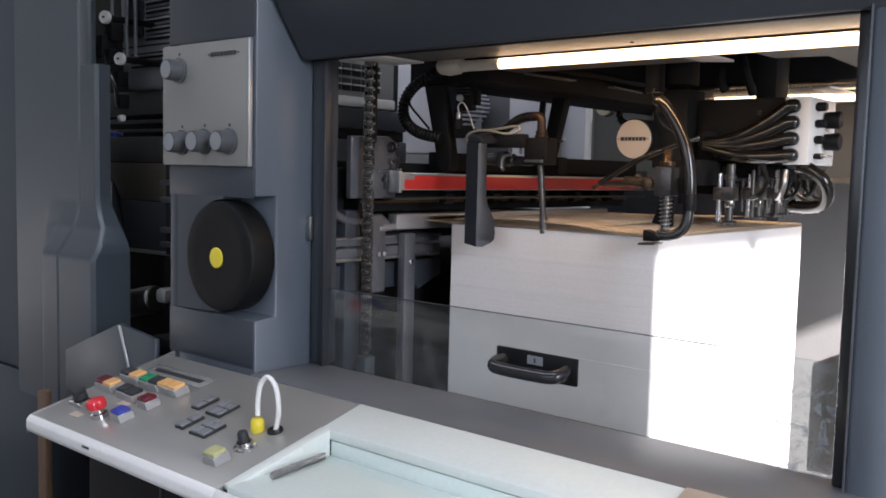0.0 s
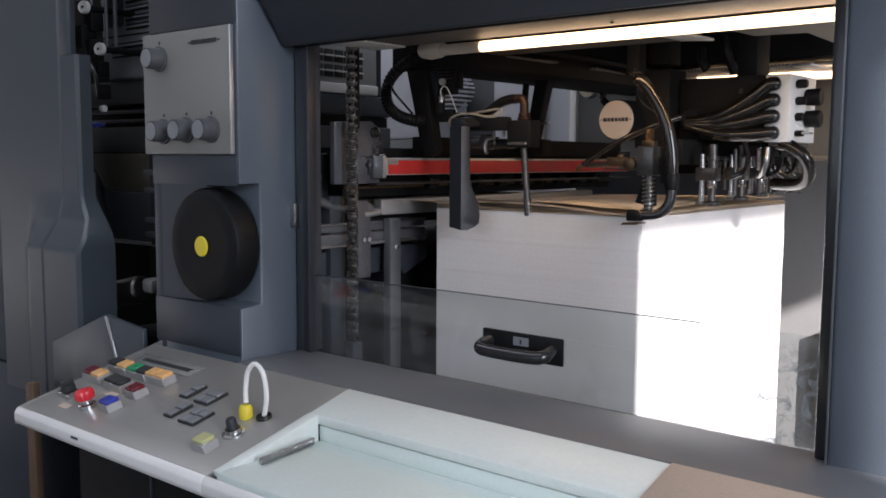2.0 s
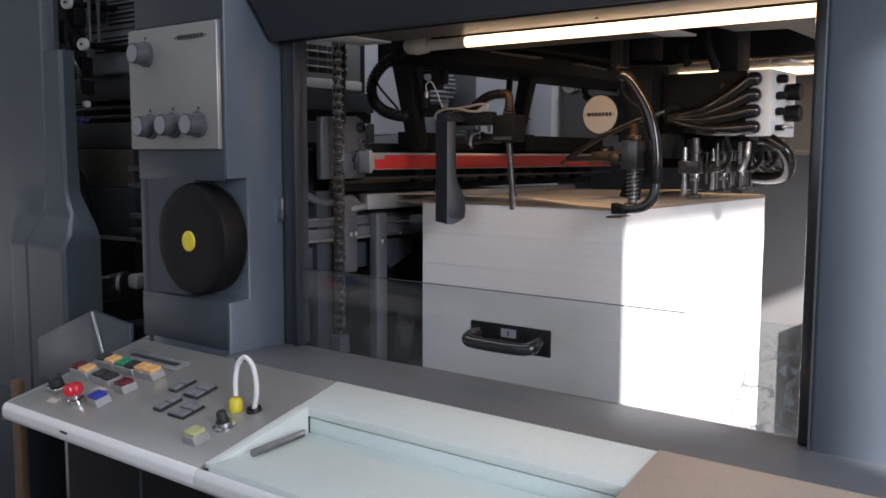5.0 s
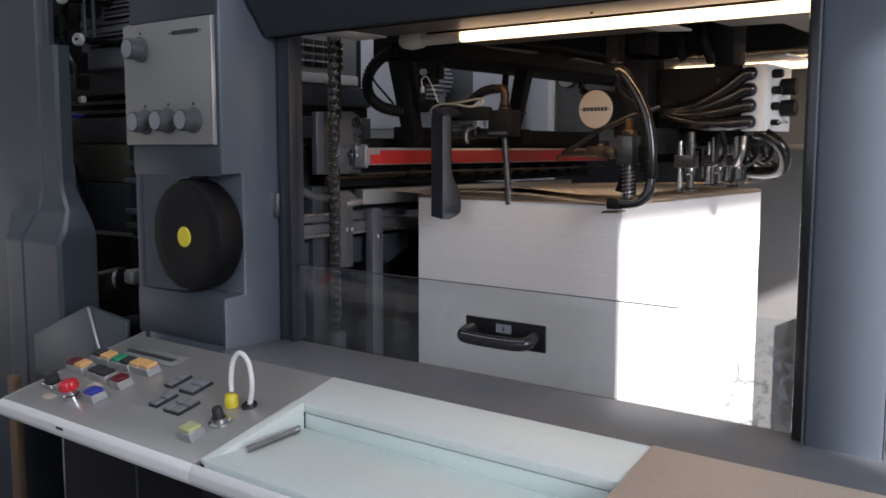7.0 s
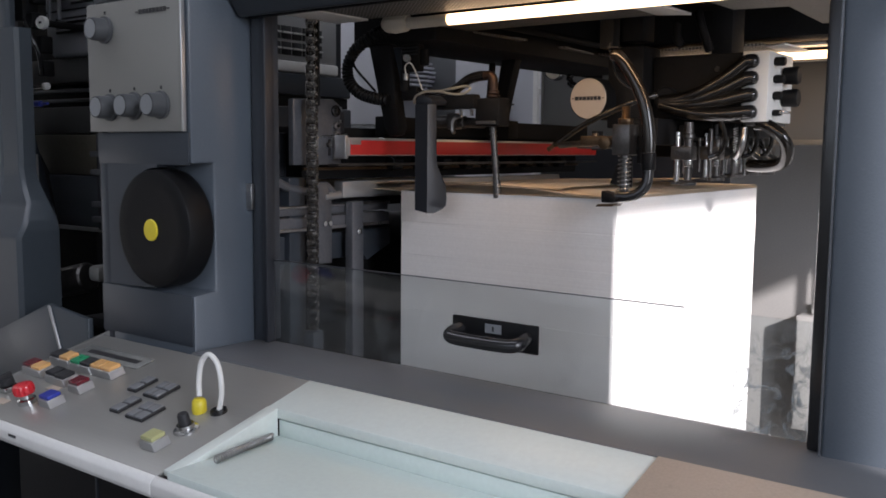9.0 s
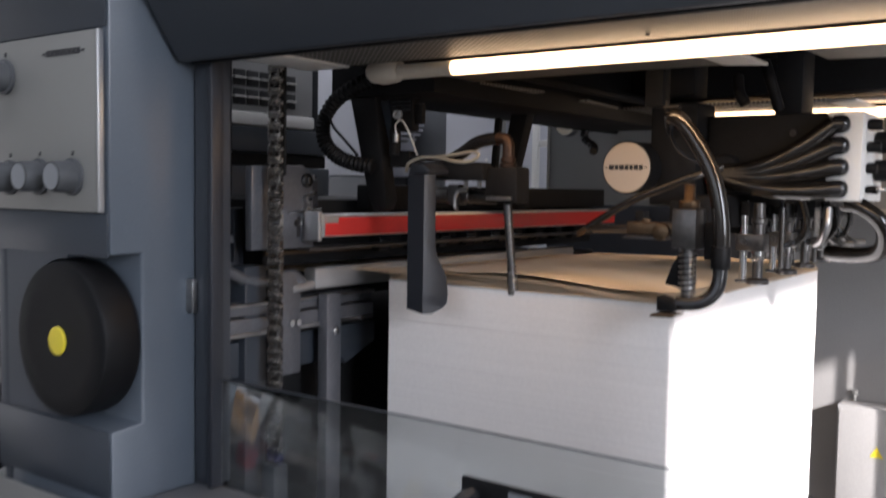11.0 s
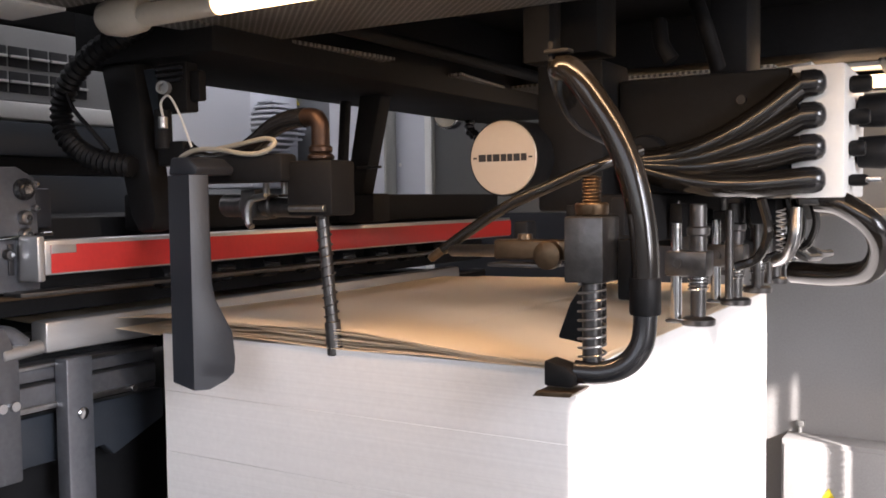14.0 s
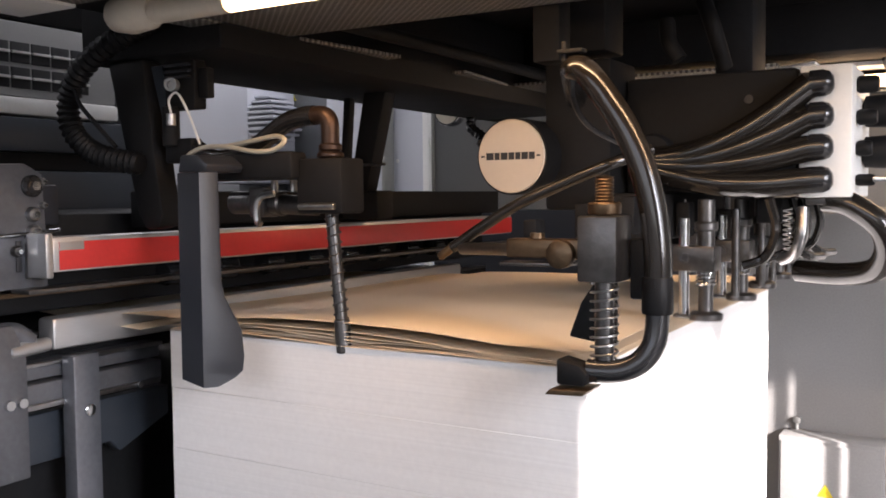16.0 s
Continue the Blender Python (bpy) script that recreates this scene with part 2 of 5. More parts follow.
M = {
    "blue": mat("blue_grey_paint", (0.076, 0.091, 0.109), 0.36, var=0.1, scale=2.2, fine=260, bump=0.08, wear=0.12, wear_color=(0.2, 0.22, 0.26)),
    "cover": mat("slate_cover_paint", (0.040, 0.049, 0.058), 0.34, var=0.12, scale=2.0, fine=260, bump=0.06, wear=0.08, wear_color=(0.13, 0.14, 0.15)),
    "olive_sheet": mat("oiled_olive_sheet", (0.2, 0.185, 0.14), 0.45, var=0.25, scale=5, bump=0.08, wear=0.2, wear_color=(0.07, 0.06, 0.05)),
    "copper": mat("dull_copper_pipe", (0.055, 0.034, 0.025), 0.42, 0.8, var=0.3, scale=30, bump=0.06, wear=0.4, wear_color=(0.05, 0.035, 0.03)),
    "charcoal": mat("charcoal_paint", (0.016, 0.018, 0.023), 0.42, var=0.15, scale=6, fine=240, bump=0.06, wear=0.1, wear_color=(0.08, 0.08, 0.085)),
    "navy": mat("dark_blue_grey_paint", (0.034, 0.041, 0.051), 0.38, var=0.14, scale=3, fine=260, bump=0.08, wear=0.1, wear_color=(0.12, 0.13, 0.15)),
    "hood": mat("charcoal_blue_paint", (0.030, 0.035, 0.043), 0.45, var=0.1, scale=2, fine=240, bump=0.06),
    "black": mat("black_paint", (0.0095, 0.0095, 0.010), 0.62, spec=0.16, var=0.3, scale=9, bump=0.08, wear=0.2, wear_color=(0.026, 0.024, 0.022)),
    "rubber": mat("black_rubber", (0.013, 0.013, 0.014), 0.22, var=0.2, scale=14, bump=0.02, spec=0.6),
    "hose": mat("smoky_black_hose", (0.011, 0.0095, 0.008), 0.17, var=0.25, scale=10, bump=0.0, spec=0.5, coat=0.12),
    "matte": mat("black_plastic", (0.0055, 0.0055, 0.006), 0.5, spec=0.2, var=0.2, scale=20, fine=600, bump=0.15),
    "alu": mat("brushed_aluminium", (0.52, 0.52, 0.52), 0.38, 0.85, var=0.06, scale=3, fine=60, bump=0.03, stretch=(0.15, 1, 6)),
    "console": mat("brushed_console_plate", (0.375, 0.37, 0.345), 0.36, 0.55, var=0.06, scale=4, fine=160, bump=0.03, stretch=(0.1, 2, 2), wear=0.1, wear_color=(0.35, 0.34, 0.33)),
    "plate": mat("warm_grey_panel", (0.25, 0.247, 0.232), 0.45, 0.45, var=0.06, scale=3, fine=260, bump=0.03, wear=0.08, wear_color=(0.3, 0.3, 0.3)),
    "steel": mat("worn_steel", (0.36, 0.355, 0.35), 0.32, 1.0, var=0.25, scale=20, bump=0.08, wear=0.4, wear_color=(0.12, 0.11, 0.1)),
    "dsteel": mat("oiled_dark_steel", (0.105, 0.10, 0.097), 0.35, 0.9, var=0.3, scale=22, bump=0.1, wear=0.3, wear_color=(0.05, 0.045, 0.04)),
    "brass": mat("bronzed_steel", (0.12, 0.08, 0.048), 0.38, 0.9, var=0.3, scale=30, bump=0.08, wear=0.4, wear_color=(0.07, 0.05, 0.04)),
    "chrome": mat("chromed_steel", (0.62, 0.62, 0.62), 0.16, 1.0, var=0.08, scale=15, bump=0.0),
    "greyrail": mat("grey_machine_rail", (0.135, 0.14, 0.153), 0.38, 0.5, var=0.2, scale=8, bump=0.08, wear=0.35, wear_color=(0.35, 0.35, 0.35)),
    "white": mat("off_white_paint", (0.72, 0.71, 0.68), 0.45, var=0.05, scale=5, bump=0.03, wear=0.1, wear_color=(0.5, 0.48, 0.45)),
    "rim": mat("pale_green_enamel", (0.64, 0.69, 0.65), 0.38, var=0.06, scale=4, fine=90, bump=0.04, wear=0.2, wear_color=(0.45, 0.45, 0.42)),
    "tray": mat("pale_mint_tray", (0.65, 0.73, 0.69), 0.4, var=0.06, scale=4, fine=90, bump=0.05, wear=0.22, wear_color=(0.42, 0.46, 0.44)),
    "card": mat("brown_board", (0.46, 0.375, 0.30), 0.7, var=0.12, scale=4, fine=200, bump=0.12, wear=0.3, wear_color=(0.25, 0.2, 0.16)),
    "sill": mat("scuffed_grey_sill", (0.115, 0.12, 0.128), 0.42, var=0.16, scale=3, fine=220, bump=0.1, wear=0.3, wear_color=(0.2, 0.2, 0.2)),
    "red": mat("red_label", (0.46, 0.022, 0.018), 0.4, var=0.12, scale=14, bump=0.03, wear=0.1, wear_color=(0.65, 0.2, 0.17)),
    "redbtn": mat("red_plastic", (0.62, 0.02, 0.03), 0.28, var=0.05, bump=0.0, coat=0.4),
    "darkred": mat("dark_red_lens", (0.13, 0.012, 0.02), 0.25, var=0.1, bump=0.0, coat=0.4),
    "orange": mat("amber_lens", (0.75, 0.42, 0.16), 0.3, var=0.06, bump=0.0, coat=0.3),
    "green": mat("green_lens", (0.02, 0.27, 0.12), 0.3, var=0.06, bump=0.0, coat=0.3),
    "bluebtn": mat("blue_lens", (0.03, 0.045, 0.33), 0.3, var=0.06, bump=0.0, coat=0.3),
    "olive": mat("pale_olive_lens", (0.45, 0.45, 0.22), 0.35, var=0.06, bump=0.0),
    "yellow": mat("yellow_plastic", (0.66, 0.53, 0.03), 0.4, var=0.08, scale=20, bump=0.03),
    "lcd": mat("dull_display", (0.20, 0.205, 0.195), 0.25, var=0.1, bump=0.0),
    "knob": mat("grey_knob_plastic", (0.06, 0.063, 0.067), 0.45, var=0.1, scale=20, bump=0.05),
    "knobcap": mat("light_knob_cap", (0.24, 0.25, 0.26), 0.4, 0.3, var=0.06, bump=0.02),
    # white sheets: the warm glow of the tubes is put into this colour
    "paper": mat("lamp_tinted_paper", (0.80, 0.675, 0.52), 0.7, var=0.025, scale=3, fine=300, bump=0.02, spec=0.2),
    "edge": paper_edge(),
    "badge": mat("champagne_badge", (0.55, 0.47, 0.38), 0.5, 0.35, var=0.04, scale=3, bump=0.02),
    "ink": mat("dark_print", (0.02, 0.02, 0.022), 0.6, var=0.1, bump=0.0),
    "perf": perforated("perforated_white_steel", (0.23, 0.22, 0.20), 0.0085, 0.40),
    "grille": mat("grey_grille", (0.40, 0.42, 0.46), 0.45, 0.0, var=0.12, bump=0.03),
    "farwall": mat("dull_grey_wall_paint", (0.36, 0.35, 0.335), 0.6, var=0.12, scale=2.0, fine=150, bump=0.08, wear=0.15, wear_color=(0.12, 0.115, 0.11)),
    "wallgrey": mat("grey_guard_paint", (0.135, 0.138, 0.135), 0.5, var=0.1, scale=2.5, fine=200, bump=0.06, wear=0.12, wear_color=(0.3, 0.3, 0.3)),
    "framegrey": mat("mid_grey_frame_paint", (0.32, 0.32, 0.315), 0.5, var=0.08, scale=3, fine=200, bump=0.04, wear=0.1, wear_color=(0.2, 0.2, 0.2)),
    "pale": mat("pale_cabinet_paint", (0.50, 0.51, 0.55), 0.5, var=0.05, scale=2, bump=0.03),
    "cabinet": mat("grey_cabinet_paint", (0.15, 0.155, 0.16), 0.5, var=0.08, scale=3, bump=0.04),
    "cream": mat("cream_sign", (0.62, 0.56, 0.44), 0.5, var=0.05, bump=0.0),
    "cable": mat("grey_cable", (0.38, 0.35, 0.28), 0.45, var=0.08, scale=20, bump=0.02),
    "floor": mat("oiled_concrete_floor", (0.16, 0.155, 0.15), 0.6, var=0.25, scale=1.5, fine=60, bump=0.2, wear=0.3, wear_color=(0.07, 0.07, 0.07)),
    "plaster": mat("hall_plaster", (0.55, 0.55, 0.54), 0.8, var=0.1, scale=1.2, fine=50, bump=0.15),
    "wood": mat("worn_wood", (0.12, 0.072, 0.04), 0.6, var=0.25, scale=8, fine=90, bump=0.15, stretch=(4, 4, 0.4)),
    "tube": glow("lit_fluorescent_tube", (1.0, 0.70, 0.40), 2.2),
    "tubeend": mat("tube_end_frosted", (0.62, 0.55, 0.45), 0.4, var=0.06, bump=0.0),
    "chain": mat("greasy_chain_steel", (0.5, 0.47, 0.44), 0.24, 1.0, var=0.3, scale=60, bump=0.08, wear=0.45, wear_color=(0.10, 0.075, 0.055)),
    "glass": glass_mat(True),
    "windowglass": glass_mat(),
}


# ---- mesh helpers ----
def box_bm(x0, x1, y0, y1, z0, z1, bev=0.004, seg=2):
    bm = bmesh.new()
    bmesh.ops.create_cube(bm, size=1)
    for v in bm.verts:
        v.co = Vector(((x0 + x1) / 2 + v.co.x * (x1 - x0), (y0 + y1) / 2 + v.co.y * (y1 - y0), (z0 + z1) / 2 + v.co.z * (z1 - z0)))
    bev = min(bev, 0.45 * min(x1 - x0, y1 - y0, z1 - z0))
    if bev > 0:
        bmesh.ops.bevel(bm, geom=list(bm.edges), offset=bev, segments=seg, affect="EDGES", profile=0.5)
    return bm


def prism(pts, axis, a, b, bev=0.004, seg=2):
    """A polygon in the two other axes (in the order x, y, z), drawn out along axis from a to b."""
    bm = bmesh.new()
    def at(p, v):
        q = list(p)
        q.insert("xyz".index(axis), v)
        return Vector(q)
    lo, hi = [bm.verts.new(at(p, a)) for p in pts], [bm.verts.new(at(p, b)) for p in pts]
    bm.faces.new(lo)
    bm.faces.new(hi)
    for i in range(len(pts)):
        j = (i + 1) % len(pts)
        bm.faces.new((lo[i], lo[j], hi[j], hi[i]))
    bmesh.ops.recalc_face_normals(bm, faces=list(bm.faces))
    if bev:
        bmesh.ops.bevel(bm, geom=list(bm.edges), offset=bev, segments=seg, affect="EDGES", profile=0.5)
    return bm


def lathe(profile, p, way=(0, 0, 1), n=24):
    """Profile of (radius, height) turned round the axis way from p."""
    bm = bmesh.new()
    q = Vector(way).to_track_quat("Z", "Y").to_matrix()
    rings = []
    for r, h in profile:
        if r < 1e-6:
            rings.append([bm.verts.new(Vector(p) + q @ Vector((0, 0, h)))])
        else:
            rings.append([bm.verts.new(Vector(p) + q @ Vector((r * math.cos(2 * math.pi * k / n), r * math.sin(2 * math.pi * k / n), h))) for k in range(n)])
    for u, v in zip(rings, rings[1:]):
        for k in range(n):
            j = (k + 1) % n
            if len(u) == 1 and len(v) > 1:
                bm.faces.new((u[0], v[j], v[k]))
            elif len(v) == 1 and len(u) > 1:
                bm.faces.new((u[k], u[j], v[0]))
            elif len(u) > 1:
                bm.faces.new((u[k], u[j], v[j], v[k]))
    for ring in (rings[0], rings[-1]):
        if len(ring) > 1:
            bm.faces.new(ring)
    bmesh.ops.recalc_face_normals(bm, faces=list(bm.faces))
    return bm


def rod(p, q, r, n=16, bev=0.15):
    p, q = Vector(p), Vector(q)
    h, c = (q - p).length, r * bev
    return lathe([(0, 0), (r - c, 0), (r, c), (r, h - c), (r - c, h), (0, h)], p, q - p, n)


def spline(pts, steps=8):
    pts = [Vector(p) for p in pts]
    ext = [2 * pts[0] - pts[1]] + pts + [2 * pts[-1] - pts[-2]]
    out = []
    for i in range(1, len(ext) - 2):
        a, b, c, d = ext[i - 1:i + 3]
        for s in range(steps):
            t = s / steps
            out.append(0.5 * ((2 * b) + (c - a) * t + (2 * a - 5 * b + 4 * c - d) * t * t + (3 * b - a - 3 * c + d) * t ** 3))
    return out + [pts[-1]]


def tube(pts, r, n=10, steps=8, ripple=0.0, smooth=True):
    path = spline(pts, steps) if smooth else [Vector(p) for p in pts]
    bm = bmesh.new()
    t0 = (path[1] - path[0]).normalized()
    side = t0.orthogonal().normalized()
    rings = []
    for i, p in enumerate(path):
        t = (path[min(i + 1, len(path) - 1)] - path[max(i - 1, 0)]).normalized()
        side = (side - t * side.dot(t)).normalized()
        up = t.cross(side)
        rr = r * (1 + ripple * (1 if i % 2 else -1))
        rings.append([bm.verts.new(p + rr * (side * math.cos(2 * math.pi * k / n) + up * math.sin(2 * math.pi * k / n))) for k in range(n)])
    for u, v in zip(rings, rings[1:]):
        for k in range(n):
            j = (k + 1) % n
            bm.faces.new((u[k], u[j], v[j], v[k]))
    bm.faces.new(rings[0])
    bm.faces.new(rings[-1])
    bmesh.ops.recalc_face_normals(bm, faces=list(bm.faces))
    return bm


def coil(p, q, radius, wire, turns, n=7):
    p, q = Vector(p), Vector(q)
    w = (q - p).normalized()
    s = w.orthogonal().normalized()
    u = w.cross(s)
    k = int(turns * 14)
    return tube([p + (q - p) * (i / k) + radius * (s * math.cos(2 * math.pi * i / 14) + u * math.sin(2 * math.pi * i / 14)) for i in range(k + 1)], wire, n, smooth=False)


def join(*bms):
    out = bmesh.new()
    for b in bms:
        tmp = bpy.data.meshes.new("tmp")
        b.to_mesh(tmp)
        b.free()
        out.from_mesh(tmp)
        bpy.data.meshes.remove(tmp)
    return out


ORIGIN = {}


def thing(name, at, label, category, group="", kind="", shift=(0, 0, 0)):
    """The empty that carries a thing's parts; shift moves the whole thing from where its numbers put it."""
    ob = tagged(new(name), label, category, group, kind)
    ob.empty_display_size = 0.05
    ob.location = Vector(at) + Vector(shift)
    ORIGIN[ob.name] = Vector(at)
    return ob


def mesh_of(name, bm, material, shift):
    bmesh.ops.translate(bm, verts=list(bm.verts), vec=-shift)
    me = bpy.data.meshes.new(name)
    bm.to_mesh(me)
    bm.free()
    for p in me.polygons:
        p.use_smooth = True
    me.set_sharp_from_angle(angle=radians(38))
    me.materials.append(M[material])
    return me


def part(name, bm, material, parent, label=""):
    shift = ORIGIN[parent.name]
    ob = new(name, mesh_of(name, bm, material, shift))
    ob.parent = parent
    ORIGIN[ob.name] = shift
    return tagged(ob, label)


def solo(name, bm, material, at, label, category, group="", kind=""):
    ob = tagged(new(name, mesh_of(name, bm, material, Vector(at))), label, category, group, kind)
    ob.location = at
    ORIGIN[ob.name] = Vector(at)
    return ob


def setting(name, bm, material, label):
    return solo(name, bm, material, (0, 0, 0), label, name.split("_")[0], kind="structure")


# ---- hall ----
setting("floor", box_bm(-9, 5.2, -4.2, 8.2, -0.2, 0, 0), "floor", "oil-stained grey concrete hall floor")
setting("ceiling", join(box_bm(-9, 5.2, -4.2, 0.0, 5.0, 5.15, 0), box_bm(-9, 5.2, 1.2, 4.8, 5.0, 5.15, 0), box_bm(-9, 5.2, 6.0, 8.2, 5.0, 5.15, 0), box_bm(-9, -8, 0.0, 1.2, 5.0, 5.15, 0), box_bm(0.2, 5.2, 0.0, 1.2, 5.0, 5.15, 0), box_bm(-9, -8, 4.8, 6.0, 5.0, 5.15, 0), box_bm(0.2, 5.2, 4.8, 6.0, 5.0, 5.15, 0)), "plaster", "pale plastered hall ceiling with two unseen skylight openings")
# unseen openings for the two ceiling lamps, the back one added for brightness
for sx0, sx1, sy in ((-8, 0.2, 0.0), (-8, 0.2, 4.8)):
    pn = setting("skylight_pane", box_bm(sx0 - 0.05, sx1 + 0.05, sy - 0.05, sy + 1.25, 5.152, 5.16, 0), "windowglass", "long clear skylight pane added out of view")
    pn.visible_shadow = False
setting("wall_north", box_bm(-9, 5.2, 8.0, 8.2, 0, 5.0, 0), "plaster", "plain pale plaster hall wall")
setting("wall_west", box_bm(-9.2, -9, -4.2, 8.2, 0, 5.0, 0), "plaster", "plain pale plaster hall wall")


def walled_windows(name, axis, plane, openings, z0, w0, w1, thick):
    """A wall with window openings, their frames, bars and panes."""
    def bx(u0, u1, lo, hi, d0, d1, bev=0.0):
        return box_bm(d0, d1, u0, u1, lo, hi, bev) if axis == "x" else box_bm(u0, u1, d0, d1, lo, hi, bev)
    p0, p1 = plane, plane + thick
    blocks, at = [], w0
    for _, a0, a1, _, z1 in openings:
        blocks += [bx(at, a0, 0, 5, p0, p1), bx(a0, a1, 0, z0, p0, p1), bx(a0, a1, z1, 5, p0, p1)]
        at = a1
    setting("wall_" + name, join(*blocks, bx(at, w1, 0, 5, p0, p1)), "plaster", "pale plaster hall wall with wide windows")
    c0, c1 = plane + 0.06, plane + 0.12
    for title, a0, a1, n, z1 in openings:
        win = thing(title, (plane, (a0 + a1) / 2, z0) if axis == "x" else ((a0 + a1) / 2, plane, z0), "grey-framed hall window out of view, sized to shape daylight", "window", kind="structure")
        part("window_frame", join(bx(a0, a1, z0, z0 + 0.06, c0, c1), bx(a0, a1, z1 - 0.06, z1, c0, c1), bx(a0, a0 + 0.06, z0 + 0.06, z1 - 0.06, c0, c1), bx(a1 - 0.06, a1, z0 + 0.06, z1 - 0.06, c0, c1)), "cabinet", win)
        step = (a1 - a0) / n
        for k in range(n):
            u0, u1 = a0 + k * step, a0 + (k + 1) * step
            if k:
                part("mullion", bx(u0 - 0.012, u0 + 0.012, z0 + 0.06, z1 - 0.06, c0, c1), "cabinet", win)
            pane = part("pane", bx(u0 + 0.06, u1 - 0.06, z0 + 0.06, z1 - 0.06, plane + 0.085, plane + 0.09), "windowglass", win)
            pane.visible_shadow = False


# unseen openings, sized so the sun meets pile and far wall, not the tray
walled_windows("east", "x", 5.0, (("window_1", -1.6, 0.05, 1, 4.5), ("window_2", 0.35, 1.9, 1, 4.2)), 1.4, -4.2, 8.2, 0.2)
walled_windows("south", "y", -4.2, (("window_3", -4.4, 2.4, 6, 4.1),), 1.7, -9, 5.2, 0.2)


# ---- feeder housing ----
feeder = thing("feeder_housing", (-1.0, 2.1, 0), "dark blue-grey steel housing round the feeder opening", "machine")
part("hood", prism([(2.03, 1.752), (1.959, 1.857), (1.90, 1.955), (1.90, 2.5), (2.1, 2.5), (2.1, 1.79), (2.052, 1.755)], "x", -1.748, -0.245, 0.006), "hood", feeder, "charcoal sloping cover above the opening")
part("hood_trim", box_bm(-1.74, -0.39, 2.053, 2.068, 1.752, 1.768, 0.003), "black", feeder)
part("right_post", prism([(-0.362, 2.03), (-0.232, 2.03), (-0.232, 2.04), (-0.362, 2.118)], "z", 0, 1.80, 0.008), "blue", feeder, "wide blue-grey side panel")
part("gasket", box_bm(-0.388, -0.362, 2.045, 2.10, 0.955, 1.76, 0.005), "rubber", feeder, "black rubber edge seal")
part("gasket_lip", box_bm(-0.3635, -0.360, 2.024, 2.0295, 0.94, 1.76, 0.001), "greyrail", feeder)
part("left_post", box_bm(-1.749, -1.705, 2.068, 2.12, 0.955, 1.765, 0.004), "hood", feeder)
part("window_channel", box_bm(-1.704, -1.69, 2.06, 2.09, 0.955, 1.765, 0.003), "charcoal", feeder, "worn dark guide channel")
part("latch", box_bm(-1.76, -1.738, 2.055, 2.0675, 1.285, 1.35, 0.003), "steel", feeder)
part("sill", box_bm(-1.749, 0.0, 1.8685, 2.0925, 0.915, 0.955, 0.005), "sill", feeder, "scuffed dark grey sill")
part("lower_panel", box_bm(-1.70, 0.0, 2.06, 2.12, 0, 0.914, 0.004), "navy", feeder)

# ---- control column ----
col = thing("control_column", (-1.95, 2.1, 0), "tall blue-grey column with knob panel and handwheel niche", "machine column")
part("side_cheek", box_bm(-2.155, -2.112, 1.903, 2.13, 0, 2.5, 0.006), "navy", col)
column_bm = prism([(1.903, 0), (1.903, 1.082), (1.962, 1.09), (1.962, 1.402), (1.903, 1.400), (1.903, 2.5), (2.13, 2.5), (2.13, 0)], "x", -2.1115, -1.75, 0.005)
for v in column_bm.verts:
    if v.co.x > -1.8:
        # the side towards the opening flares a little to the back
        v.co.x -= 0.024 * min(1.0, max(0.0, (2.06 - v.co.y) / 0.157))
part("body", column_bm, "blue", col)
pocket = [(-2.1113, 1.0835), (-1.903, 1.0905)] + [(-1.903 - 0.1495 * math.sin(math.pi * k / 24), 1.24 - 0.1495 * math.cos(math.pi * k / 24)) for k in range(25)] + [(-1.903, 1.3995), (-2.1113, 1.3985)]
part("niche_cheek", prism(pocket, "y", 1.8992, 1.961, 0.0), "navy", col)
# front plates and cheeks carry the front's shade as paint darker than the body
part("shaded_facing", box_bm(-2.15, -1.777, 1.899, 1.9025, 1.802, 2.45, 0.001), "hood", col)
part("shaded_facing", box_bm(-2.15, -1.777, 1.899, 1.9025, 1.396, 1.474, 0.001), "navy", col)
part("shaded_facing", box_bm(-2.15, -1.777, 1.899, 1.9025, 0.958, 1.082, 0.001), "navy", col)
panel = part("knob_panel", box_bm(-2.168, -1.787, 1.889, 1.8985, 1.476, 1.797, 0.003), "plate", col, "pale grey metal knob panel")
part("panel_edge", box_bm(-1.7865, -1.781, 1.886, 1.8985, 1.476, 1.797, 0.002), "alu", col)
# wordmark drawn as plain bars with end strokes
part("wordmark", join(box_bm(-1.957, -1.947, 1.8875, 1.8888, 1.762, 1.765, 0), *[box_bm(-1.944 + 0.0137 * k, -1.9335 + 0.0137 * k, 1.8875, 1.8888, 1.758, 1.769, 0) for k in range(8)], box_bm(-1.834, -1.824, 1.8875, 1.8888, 1.762, 1.765, 0)), "ink", panel, "row of small plain dark bars")


def panel_knob(x, z):
    k = part("knob", lathe([(0.034, 0), (0.034, 0.006), (0.029, 0.008), (0.028, 0.036), (0.026, 0.042), (0, 0.042)], (x, 1.8888, z), (0, -1, 0), 28), "knob", panel, "round grey adjusting knob")
    part("cap", lathe([(0.0235, 0), (0.0235, 0.002), (0, 0.0025)], (x, 1.8466, z), (0, -1, 0), 24), "knobcap", k)
    part("ring", lathe([(0.0262, 0), (0.0262, 0.0012), (0.0236, 0.0012), (0.0236, 0)], (x, 1.8466, z), (0, -1, 0), 24), "ink", k)
    part("marker", box_bm(x - 0.003, x + 0.003, 1.8875, 1.8888, z + 0.038, z + 0.046, 0), "ink", panel)


for kx, kz in ((-2.086, 1.730), (-2.073, 1.537), (-1.970, 1.539), (-1.863, 1.539)):
    panel_knob(kx, kz)

